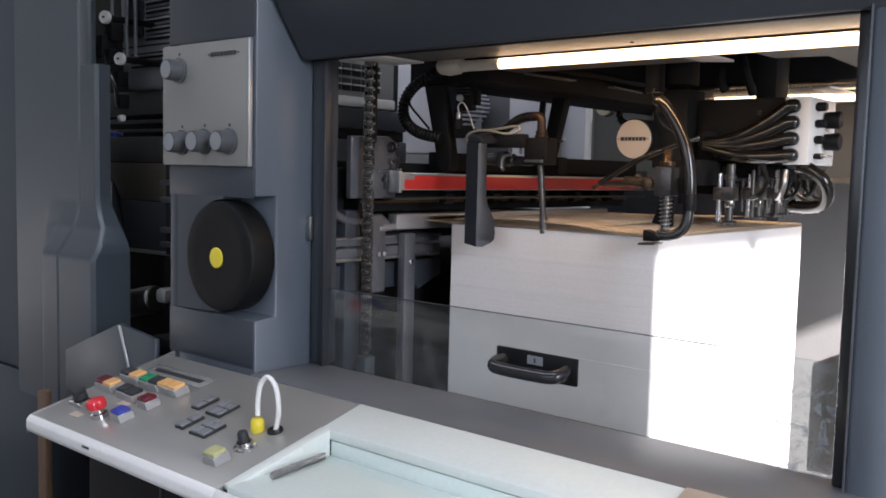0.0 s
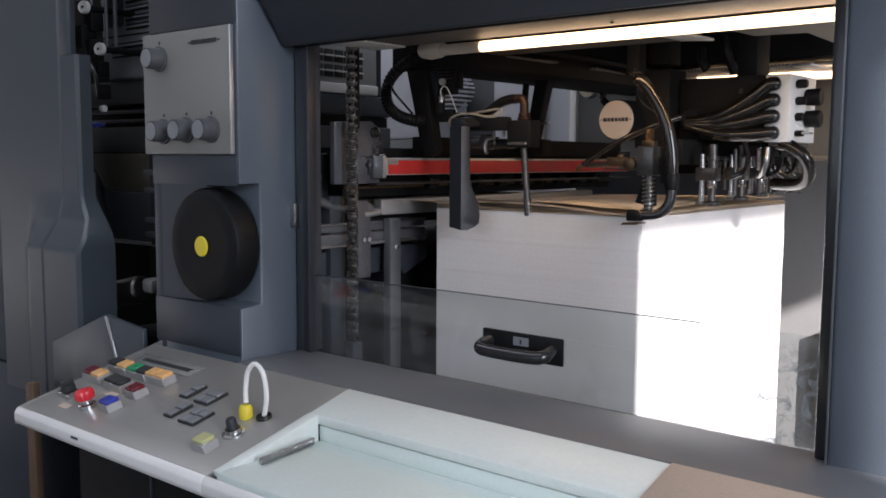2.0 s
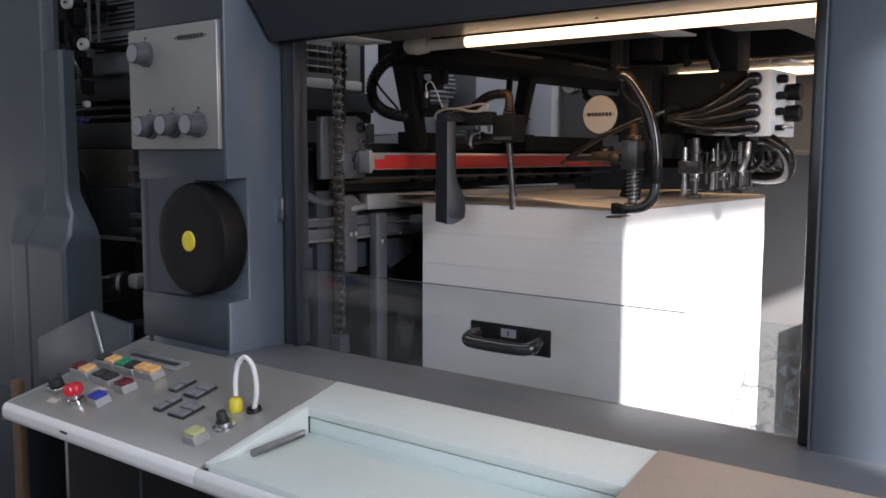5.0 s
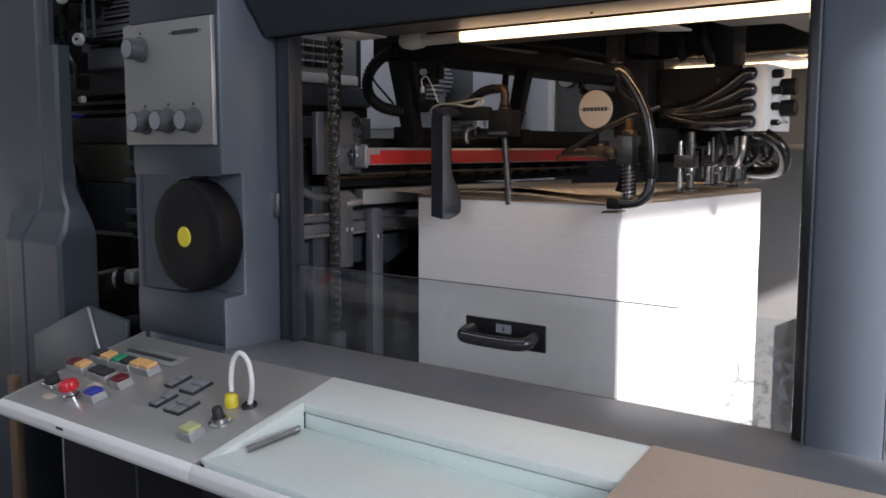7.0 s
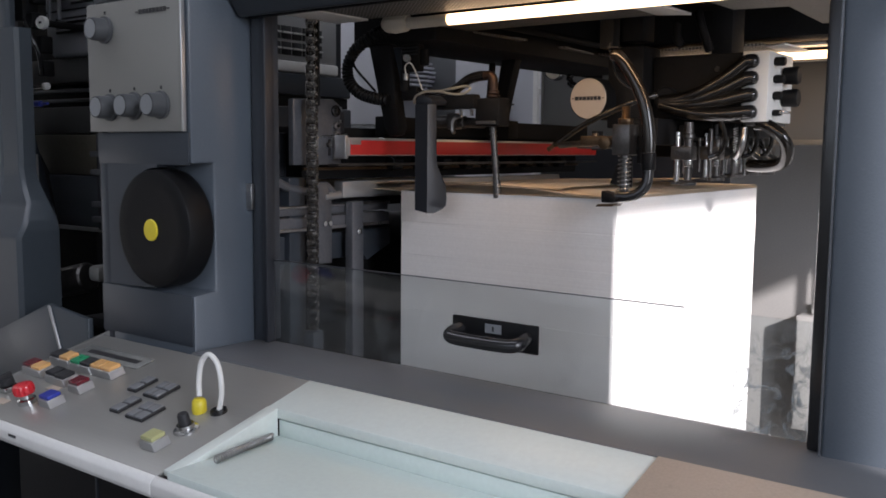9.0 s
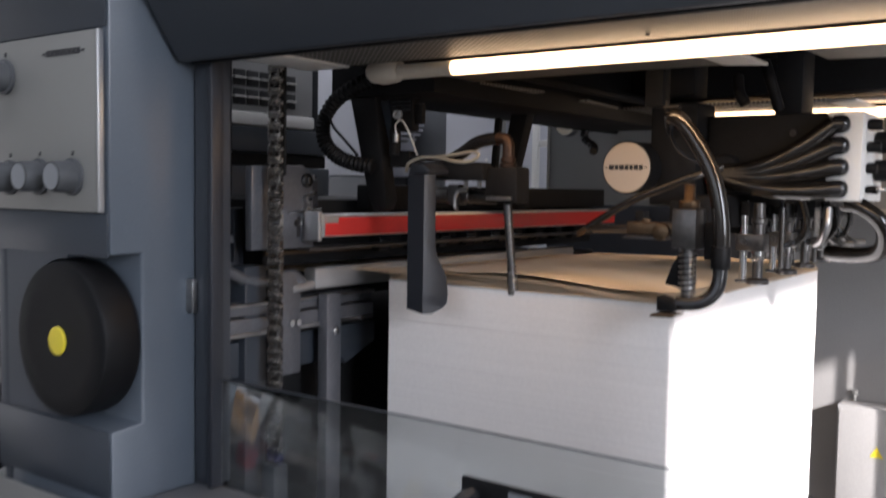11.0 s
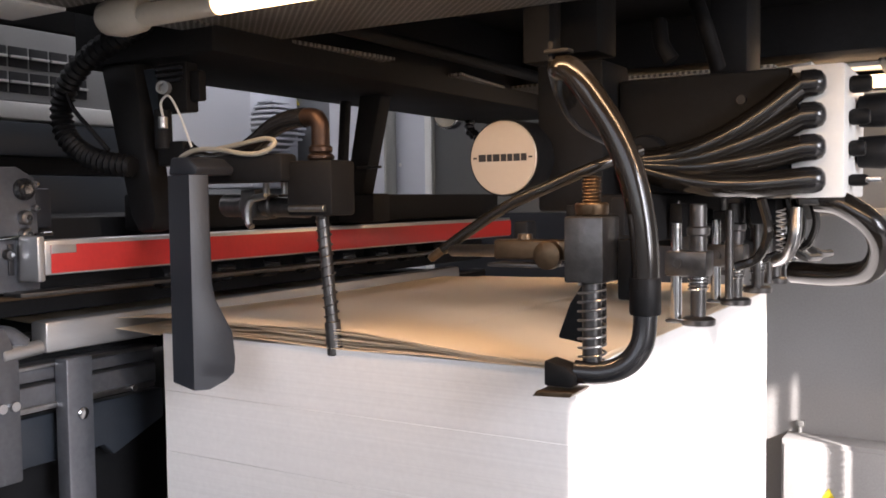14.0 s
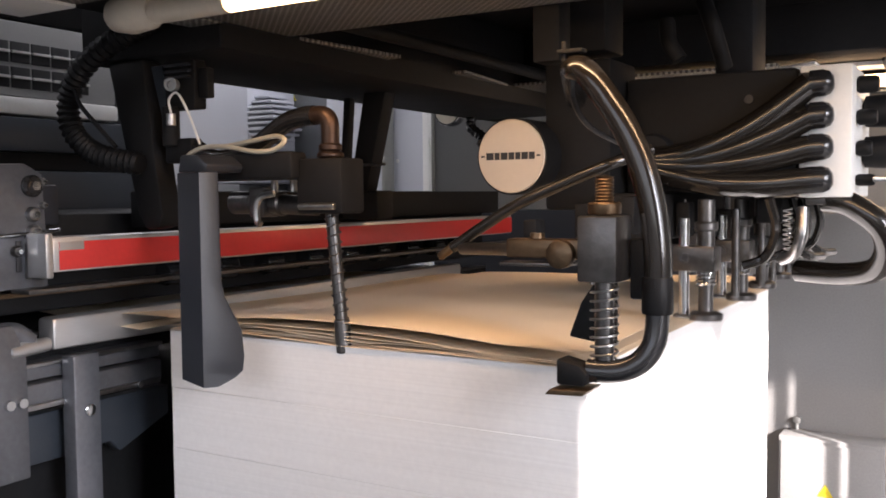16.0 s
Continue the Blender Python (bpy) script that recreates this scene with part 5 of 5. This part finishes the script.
for sx, sy, sl in ((-0.926, 2.80, 1.352), (-0.922, 2.99, 1.360), (-0.920, 3.13, 1.366), (-0.920, 3.27, 1.37), (-0.920, 3.42, 1.37)):
    sucker(sx, sy, sl)
for y in (2.93, 3.11, 3.2, 3.34):
    part("push_rod", rod((-0.905, y, 1.37), (-0.905, y, 1.50), 0.006), "dsteel", head)
    part("drop_hose", drawn(tube([(-0.86, y, 1.515), (-0.852, y + 0.01, 1.47), (-0.868, y + 0.02, 1.43), (-0.90, y + 0.02, 1.415)], 0.007, 8, 5)), "hose", head)
part("rear_spring", drawn(coil((-0.85, 3.02, 1.435), (-0.85, 3.02, 1.50), 0.0062, 0.0011, 9)), "steel", head)

# ---- feed board and press unit behind it ----
board = thing("feed_board", (-2.2, 3.07, 0), "dark feed board and rollers behind the pile", "feed board", shift=(-0.048, 0, 0))
part("table", box_bm(-2.7, -1.765, 2.30, 3.86, 1.27, 1.318, 0.004), "black", board)
part("front_lip", box_bm(-1.80, -1.765, 2.30, 3.86, 1.3185, 1.324, 0.002), "dsteel", board)
part("understructure", box_bm(-2.7, -1.83, 2.26, 3.9, 0.0, 1.15, 0.006), "black", board)
for z, r, x in ((1.43, 0.05, -2.05), (1.40, 0.018, -1.86)):
    part("roller", rod((x, 2.30, z), (x, 2.78 if z > 1.5 else 3.86, z), r, 20, 0.08), "charcoal" if z > 1.5 else "dsteel", board)
part("side_plate", box_bm(-2.7, -1.82, 2.27, 2.298, 1.16, 1.48, 0.004), "charcoal", board)
part("board_cover", box_bm(-2.44, -1.775, 2.31, 3.86, 1.352, 1.50, 0.006), "black", board, "black cover plate over the board")
part("cover_rail", box_bm(-1.7745, -1.765, 2.31, 3.86, 1.378, 1.386, 0.001), "brass", board)
for k in range(9):
    y = 2.66 + k * 0.125
    rl = part("press_roller", rod((-1.755, y, 1.395), (-1.755, y + 0.045, 1.395), 0.022), "rubber", board, "small black press roller")
    part("roller_arm", box_bm(-1.775, -1.752, y + 0.016, y + 0.03, 1.395, 1.44, 0.003), "dsteel", rl)
for z in (1.19, 1.24, 1.345, 1.405):
    part("ledge", box_bm(-2.69, -1.815, 2.24, 2.268, z, z + 0.018, 0.003), "greyrail", board)

press = thing("press_unit", (-3.6, 3.0, 0), "first press unit with louvred blue-grey cover", "press unit")
# edge, louvre panel and blades are painted paler for daylight that misses them
part("front_cover", box_bm(-2.75, -2.45, 2.35, 3.12, 1.712, 1.752, 0.008), "white", press, "cover edge with daylight in its pale paint")
part("louvre_panel", box_bm(-2.75, -2.46, 2.35, 3.12, 1.753, 1.92, 0.006), "framegrey", press)
for r in range(2):
    for c in range(12):
        y = 2.42 + c * 0.052
        part("louvre", box_bm(-2.462, -2.457, y, y + 0.046, 1.772 + r * 0.056, 1.818 + r * 0.056, 0.001), "ink", press)
        part("louvre_blade", box_bm(-2.457, -2.450, y, y + 0.046, 1.792 + r * 0.056, 1.798 + r * 0.056, 0.001), "white", press)
part("upper_housing", box_bm(-4.4, -2.76, 2.53, 3.12, 1.3, 2.6, 0.02), "navy", press)
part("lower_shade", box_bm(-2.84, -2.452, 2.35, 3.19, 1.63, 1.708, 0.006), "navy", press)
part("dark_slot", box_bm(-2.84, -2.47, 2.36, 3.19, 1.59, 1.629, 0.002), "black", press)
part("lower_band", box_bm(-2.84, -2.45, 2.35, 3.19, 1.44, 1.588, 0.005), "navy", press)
part("side_housing", box_bm(-2.75, -2.52, 3.122, 3.21, 1.712, 2.6, 0.006), "charcoal", press)
part("header", box_bm(-2.75, -2.47, 2.35, 3.12, 1.925, 2.6, 0.006), "black", press)

# ---- tall covers left of the column ----
cover = thing("press_side_cover", (-3.6, 2.1, 0), "tall blue-grey side cover with a moulded bulge", "machine cover")
part("door_sheet", box_bm(-5.6, -3.305, 2.0, 2.2, 0.705, 2.7, 0.006), "cover", cover)
part("upper_sheet", prism([(-2.827, 2.0), (-2.785, 2.0), (-2.772, 2.008), (-2.78, 2.03), (-2.827, 2.05)], "z", 1.7985, 2.7, 0.003), "cover", cover)


def moulded_bm(x0, x1, z0, z1):
    """Sheet that swells forward in a ledge and widens to a box at its foot."""
    def ease(v):
        v = min(1.0, max(0.0, v))
        return v * v * (3 - 2 * v)
    bm = bmesh.new()
    nu, nv = 36, int((z1 - z0) / 0.0095)
    front, back = [], []
    for j in range(nv + 1):
        z = z0 + (z1 - z0) * j / nv
        xr = x1 + (0.118 * ease((1.37 - z) / 0.19) if x1 > -2.8 else 0)
        k = 0.25 * ease((1.36 - z) / 0.12) + 0.75 * min(1.0, max(0.0, (1.262 - z) / 0.092))
        for i in range(nu + 1):
            x = x0 + (xr - x0) * i / nu
            y = 1.999 - 0.08 * k * min(1.0, max(0.0, (x + 3.08) / 0.135)) + 0.012 * ease((x - xr + 0.012) / 0.012)
            front.append(bm.verts.new((x, y, z)))
            back.append(bm.verts.new((x, 2.05, z)))
    w = nu + 1
    for j in range(nv):
        for i in range(nu):
            q = (j * w + i, j * w + i + 1, (j + 1) * w + i + 1, (j + 1) * w + i)
            bm.faces.new([front[n] for n in q])
            bm.faces.new([back[n] for n in reversed(q)])
    ring = list(range(w)) + [j * w + nu for j in range(1, nv + 1)] + [nv * w + i for i in range(nu - 1, -1, -1)] + [j * w for j in range(nv - 1, 0, -1)]
    for a, b in zip(ring, ring[1:] + ring[:1]):
        bm.faces.new((front[b], front[a], back[a], back[b]))
    bmesh.ops.recalc_face_normals(bm, faces=list(bm.faces))
    return bm


part("moulded_sheet", moulded_bm(-3.30, -2.83, 0.62, 2.7), "cover", cover, "moulded sheet swelling to a ledge")
part("moulded_sheet", moulded_bm(-2.8272, -2.728, 0.62, 1.797), "cover", cover, "moulded sheet swelling to a ledge")
part("lower_cover", box_bm(-5.6, -3.15, 2.0, 2.2, 0.05, 0.697, 0.008), "cover", cover)
part("kick_plate", box_bm(-5.6, -2.7, 2.03, 2.2, 0.0, 0.05, 0.003), "black", cover)

works = thing("ink_unit_works", (-2.6, 2.5, 0), "dark machine works between cover and column", "machine works")
part("back_plate", box_bm(-3.6, -2.16, 2.48, 2.52, 0.0, 2.6, 0.004), "black", works)
part("louvre_housing", prism([(-3.29, 2.6), (-3.25, 1.80), (-3.21, 1.76), (-2.72, 1.76), (-2.72, 2.6)], "y", 2.40, 2.479, 0.014, 3), "grille", works, "blue-grey louvred housing")
part("housing_door", box_bm(-3.195, -3.085, 2.375, 2.3995, 1.958, 2.5, 0.012), "navy", works)
part("door_handle", box_bm(-3.098, -3.088, 2.355, 2.374, 1.975, 2.5, 0.004), "greyrail", works)
part("housing_seam", box_bm(-3.26, -2.73, 2.3965, 2.399, 1.922, 1.928, 0), "ink", works)
for k in range(9):
    z = 1.843 + k * 0.033
    if k == 2:
        continue
    x0 = -3.175 if k < 2 else -3.075
    part("louvre", box_bm(x0, -2.80, 2.394, 2.3995, z, z + 0.024, 0.002), "ink", works)
    part("louvre_blade", box_bm(x0, -2.80, 2.388, 2.3935, z + 0.008, z + 0.014, 0.002), "pale" if k < 2 else "grille", works)
part("flat_panel", box_bm(-3.45, -2.3, 2.415, 2.479, 1.668, 1.7585, 0.004), "wallgrey", works)
part("slot_bar", box_bm(-3.45, -2.3, 2.42, 2.44, 1.635, 1.648, 0.003), "greyrail", works)
part("slot_bar", box_bm(-3.45, -2.3, 2.42, 2.44, 1.600, 1.612, 0.003), "greyrail", works)
part("cross_panel", box_bm(-3.5, -2.3, 2.415, 2.479, 1.485, 1.582, 0.005), "wallgrey", works)
part("olive_panel", prism([(-3.40, 1.48), (-2.3, 1.48), (-2.3, 1.335), (-3.27, 1.335)], "y", 2.405, 2.43, 0.004), "olive_sheet", works, "oily olive-brown sheet")
part("guard_frame", prism([(-3.27, 1.332), (-2.3, 1.332), (-2.3, 1.15), (-3.22, 1.15)], "y", 2.40, 2.43, 0.004), "blue", works)
part("tube_rail", rod((-3.24, 2.39, 1.14), (-2.4, 2.39, 1.145), 0.008), "alu", works)
part("slant_edge", prism([(-3.40, 1.55), (-3.385, 1.55), (-3.21, 1.14), (-3.225, 1.13)], "y", 2.37, 2.40, 0.003), "navy", works)
part("bright_edge", box_bm(-2.99, -2.982, 2.18, 2.2, 1.29, 1.41, 0.001), "alu", works)
for x, z, q in ((-3.012, 1.997, 0.023), (-2.915, 1.844, 0.022)):
    part("dial", lathe([(q, 0), (q, 0.012), (q * 0.88, 0.016), (q * 0.86, 0.013), (0, 0.013)], (x, 2.2, z), (0.3, -1, 0), 22), "white", works, "small white round dial")
    part("dial_mark", box_bm(x - 0.003, x + 0.010, 2.183, 2.187, z - 0.004, z + 0.004, 0.001), "ink", works)
    part("dial_stem", rod((x, 2.21, z), (x - 0.02, 2.48, z), 0.012), "black", works)
    part("dial_pipe", rod((x - 0.015, 2.23, z), (x - 0.015, 2.23, 2.6), 0.006), "greyrail", works)
part("pipe", rod((-2.905, 2.25, 1.86), (-2.905, 2.25, 2.6), 0.007), "greyrail", works)
for x, y, z, q in ((-3.06, 2.22, 1.90, 0.03), (-3.03, 2.24, 1.95, 0.025), (-3.01, 2.22, 1.86, 0.02), (-2.99, 2.24, 1.78, 0.022), (-2.98, 2.24, 1.70, 0.02)):
    part("valve_block", box_bm(x - q, x + q, y - q, y + q, z - q * 1.3, z + q * 1.3, 0.005), "black", works)
part("green_hose", tube([(-3.03, 2.2, 1.86), (-2.98, 2.19, 1.80), (-2.955, 2.2, 1.75), (-2.975, 2.22, 1.68)], 0.008, 8, 6), "rubber", works)
part("fitting", rod((-2.995, 2.2, 1.625), (-2.93, 2.2, 1.63), 0.005), "chrome", works)
part("fitting_cap", rod((-2.925, 2.2, 1.637), (-2.905, 2.2, 1.637), 0.012), "white", works)
part("blue_fitting", join(rod((-3.01, 2.2, 1.58), (-2.95, 2.2, 1.58), 0.010), rod((-2.949, 2.2, 1.58), (-2.91, 2.2, 1.58), 0.005)), "bluebtn", works)
part("motor", join(rod((-2.79, 2.10, 0.985), (-2.60, 2.14, 1.03), 0.047), rod((-2.83, 2.092, 0.976), (-2.792, 2.10, 0.985), 0.040)), "dsteel", works)
part("scrap", box_bm(-2.58, -2.52, 2.12, 2.2, 1.02, 1.07, 0.015), "plate", works)
part("shelf", box_bm(-2.5, -2.2, 2.06, 2.46, 0.90, 0.93, 0.004), "black", works)
bin_ = thing("splash_guard", (-2.4, 1.95, 0), "blue-grey sheet guard standing by the column", "guard")
part("sheet", prism([(-2.723, 0.873), (-2.400, 0.999), (-2.375, 0.997), (-2.214, 0.980), (-2.20, 0.980), (-2.20, 0.0), (-2.40, 0.0), (-2.45, 0.60), (-2.723, 0.60)], "y", 1.885, 1.90, 0.003), "cover", bin_)
part("edge_strip", prism([(-2.394, 0.996), (-2.382, 0.996), (-2.325, 0.862), (-2.337, 0.862)], "y", 1.879, 1.8845, 0.002), "alu", bin_, "pale metal edge strip")
plank = thing("wooden_plank", (-2.85, 1.86, 0), "worn narrow wooden plank standing by the cover", "plank")
part("board", prism([(-2.838, 0.0), (-2.838, 0.722), (-2.830, 0.728), (-2.788, 0.736), (-2.783, 0.73), (-2.783, 0.0)], "y", 1.845, 1.87, 0.005), "wood", plank)

# ---- far guard wall with fittings ----
farw = thing("far_guard", (-0.8, 4.2, 0), "grey steel guard wall on the far side", "machine guard")
part("wall_sheet", box_bm(-2.0, 1.6, 4.94, 4.99, 0.0, 2.1, 0.004), "farwall", farw)
part("lower_sheet", box_bm(-2.165, -1.30, 4.15, 4.2, 0.0, 1.4775, 0.004), "charcoal", farw)
part("upper_sheet", box_bm(-2.165, -0.16, 4.15, 4.2, 1.478, 2.4, 0.004), "wallgrey", farw)
part("ledge", box_bm(-1.15, -0.16, 4.12, 4.149, 1.466, 1.486, 0.002), "plate", farw)
part("light_strip", box_bm(-2.165, -2.155, 4.14, 4.149, 1.5, 2.1, 0.002), "plate", farw)
part("end_post", box_bm(0.034, 0.439, 4.15, 4.2, 0.0, 2.4, 0.004), "wallgrey", farw)
sign = solo("instruction_sign", box_bm(-0.768, -0.43, 4.143, 4.1485, 1.592, 1.77, 0.001), "cream", (-0.6, 4.146, 1.68), "cream metal sign with rows of small marks", "sign")
for r in range(4):
    z = 1.745 - r * 0.04
    part("printed_bar", box_bm(-0.75, -0.70, 4.1418, 4.1426, z - 0.003, z + 0.003, 0), "ink", sign)
    for c in range(4):
        part("printed_mark", box_bm(-0.655 + c * 0.022, -0.643 + c * 0.022, 4.1418, 4.1426, z - 0.004, z + 0.004, 0), "ink", sign)
    part("printed_dot", lathe([(0.005, 0), (0, 0.0008)], (-0.685 + (0.0 if r % 2 else 0.15), 4.1426, z), (0, -1, 0), 12), "darkred", sign)
jbox = solo("junction_box", box_bm(-1.19, -0.858, 4.82, 4.9395, 0.16, 0.692, 0.004), "farwall", (-1.02, 4.88, 0.16), "grey steel junction box on the far wall", "junction box")
part("box_lid", box_bm(-1.182, -0.866, 4.8145, 4.8195, 0.175, 0.678, 0.003), "farwall", jbox)
part("lid_hinge", join(rod((-1.150, 4.93, 0.6925), (-1.150, 4.93, 0.715), 0.008), box_bm(-1.165, -1.135, 4.92, 4.939, 0.7151, 0.735, 0.003)), "plate", jbox)
part("warning_mark", prism([(-1.062, 0.50), (-1.012, 0.50), (-1.037, 0.543)], "y", 4.8125, 4.8142, 0), "yellow", jbox, "yellow warning triangle")
rope = thing("far_chain", (0.045, 4.115, 0.0), "steel roller chain hanging by the far end post", "chain")
for k in range(88):
    ln = new("link", outer_link if k % 2 else inner_link)
    ln.parent = rope
    ln.matrix_basis = pose(0.0, 0.0, 0.005 + k * 0.0232, 0, 0, 56)
solo("grey_cable", tube([(-0.637, 4.135, 1.464), (-0.641, 4.16, 1.36), (-0.660, 4.22, 1.22), (-0.695, 4.30, 1.088), (-0.75, 4.30, 0.87), (-0.811, 4.30, 0.647), (-0.89, 4.36, 0.42), (-0.93, 4.45, 0.2), (-0.95, 4.5, 0.012)], 0.009, 10, 7), "cable", (-0.75, 4.3, 0.0), "hanging grey cable below the far ledge", "cable")
gauge = thing("pressure_gauge", (-1.87, 3.76, 1.757), "round white pressure gauge with dark needle", "gauge")
part("gauge_body", lathe([(0.0, 0), (0.040, 0), (0.042, 0.004), (0.042, 0.035), (0, 0.035)], (-1.875, 3.75, 1.757), (0, 1, 0), 32), "chrome", gauge)
part("dial_face", lathe([(0.0, 0), (0.036, 0), (0.036, 0.001), (0, 0.0015)], (-1.875, 3.7492, 1.757), (0, -1, 0), 32), "cream", gauge)
part("gauge_stem", rod((-1.875, 3.784, 1.757), (-1.875, 4.152, 1.757), 0.012), "black", gauge)
part("needle", box_bm(-1.8775, -1.8725, 3.7455, 3.7468, 1.743, 1.781, 0.0005), "ink", gauge)
part("gauge_pipe", tube([(-1.83, 3.76, 1.79), (-1.80, 3.76, 1.76), (-1.80, 3.75, 1.71), (-1.76, 3.74, 1.68), (-1.74, 3.7, 1.66)], 0.014, 10, 7, 0.1), "rubber", gauge)

# ---- far side of the hall, seen above the feed board ----
motor = thing("blower_motor", (-4.2, 5.3, 0), "blue-grey finned blower motor on a stand", "motor")
part("motor_box", box_bm(-4.75, -4.03, 5.3, 5.7, 1.60, 2.35, 0.02), "pale", motor)
part("motor_drum", lathe([(0.0, 0), (0.14, 0), (0.137, 0.05), (0.12, 0.1), (0.09, 0.14), (0.05, 0.158), (0, 0.162)], (-4.03, 5.44, 1.93), (1, 0, 0), 28), "cabinet", motor, "dark finned motor end")
for k in range(10):
    z = 1.80 + k * 0.029
    reach = math.sqrt(max(0.02, 1 - ((z - 1.93) / 0.16) ** 2))
    part("fin", box_bm(-4.03, -4.03 + 0.19 * reach, 5.44 - 0.15 * reach, 5.44 + 0.1 * reach, z, z + 0.013, 0.003), "pale", motor)
part("motor_stand", box_bm(-4.7, -4.1, 5.3, 5.7, 0, 1.599, 0.01), "cabinet", motor)
cab = thing("control_cabinet", (-3.75, 5.8, 0), "grey steel switch cabinet with a warning triangle", "cabinet")
part("cabinet_body", box_bm(-4.7, -3.625, 5.75, 6.2, 0, 2.2, 0.01), "cabinet", cab)
part("door_seam", box_bm(-4.24, -4.234, 5.744, 5.749, 0.1, 2.1, 0), "ink", cab)
part("warning_triangle", prism([(-4.128, 2.085), (-4.062, 2.085), (-4.095, 2.145)], "y", 5.742, 5.7485, 0), "yellow", cab, "yellow warning triangle")
part("triangle_mark", box_bm(-4.098, -4.092, 5.739, 5.7415, 2.095, 2.125, 0), "ink", cab)
part("conduit", rod((-4.32, 5.70, 2.155), (-3.3, 5.70, 2.155), 0.022), "pale", cab, "pale horizontal conduit")
pale = thing("pale_cabinet", (-3.4, 5.6, 0), "tall pale grey cabinet with an upright pipe", "cabinet")
part("cabinet_body", box_bm(-3.575, -2.945, 5.4, 5.9, 0, 2.6, 0.01), "pale", pale)
part("upright_pipe", rod((-3.162, 5.36, 1.3), (-3.162, 5.36, 2.6), 0.032), "plate", pale)
for x in (-3.28, -3.13):
    part("screw", lathe([(0.01, 0), (0, 0.004)], (x, 5.3995, 1.70), (0, -1, 0), 10), "white", pale)
lad = thing("white_ladder", (-2.75, 5.2, 0), "white metal ladder standing behind the machine", "ladder")
for x in (-2.86, -2.73):
    part("stile", box_bm(x, x + 0.035, 5.2, 5.23, 0, 2.3, 0.004), "white", lad)
for k in range(8):
    part("rung", box_bm(-2.8245, -2.7305, 5.205, 5.225, 0.2 + k * 0.26, 0.235 + k * 0.26, 0.003), "white", lad)


# ---- what moves ----
def motions():
    span = PX1 - PX0
    for ob, t0, k in FED:
        rest = pose(PX0, PY0, 1.3315 + 0.00003 * (42 - k), 0, 0, 0)
        def at(dx, dz, tilt):
            # tilt lifts the tail edge about the leading edge
            return pose(PX0 - dx, PY0, 1.3325 + dz, 0, -tilt, 0)
        steps = [(t0, rest), (t0 + 0.10, at(0.0, 0.002, 1.1)), (t0 + 0.2, at(0.03, 0.004, 2.2)), (t0 + 0.45, at(0.30, -0.010, 1.2)), (t0 + 0.9, at(0.74, -0.0125, 0.5)), (t0 + 1.8, at(1.10, -0.0128 + 0.00005 * k, 0.0))]
        rows = []
        if t0 > 0:
            rows.append((0.0, rest))
        if t0 <= 0:
            a = max((s for s in steps if s[0] <= 0), key=lambda s: s[0])
            b = next((s for s in steps if s[0] > 0), None)
            rows.append((0.0, a[1] if b is None else a[1].lerp(b[1], (0 - a[0]) / (b[0] - a[0]))))
        rows += [s for s in steps if 0 < s[0] < 16.0]
        rows.append((16.0, rows[-1][1] if t0 < 14 else steps[-1][1] if t0 + 1.8 <= 16 else rows[-1][1]))
        walk(ob, rows)
    for i, s in enumerate(SUCKERS):
        rows, t = [], 0.0
        while t < 15.9:
            rows.append((t, pose(0, 0, 0.0)))
            rows.append((t + 0.15, pose(0, 0, -0.010)))
            rows.append((t + 0.3, pose(0, 0, 0.004)))
            t += CYCLE
        rows = [r for r in rows if r[0] < 15.95] + [(16.0, pose(0, 0, 0.0))]
        walk(s, rows)


motions()
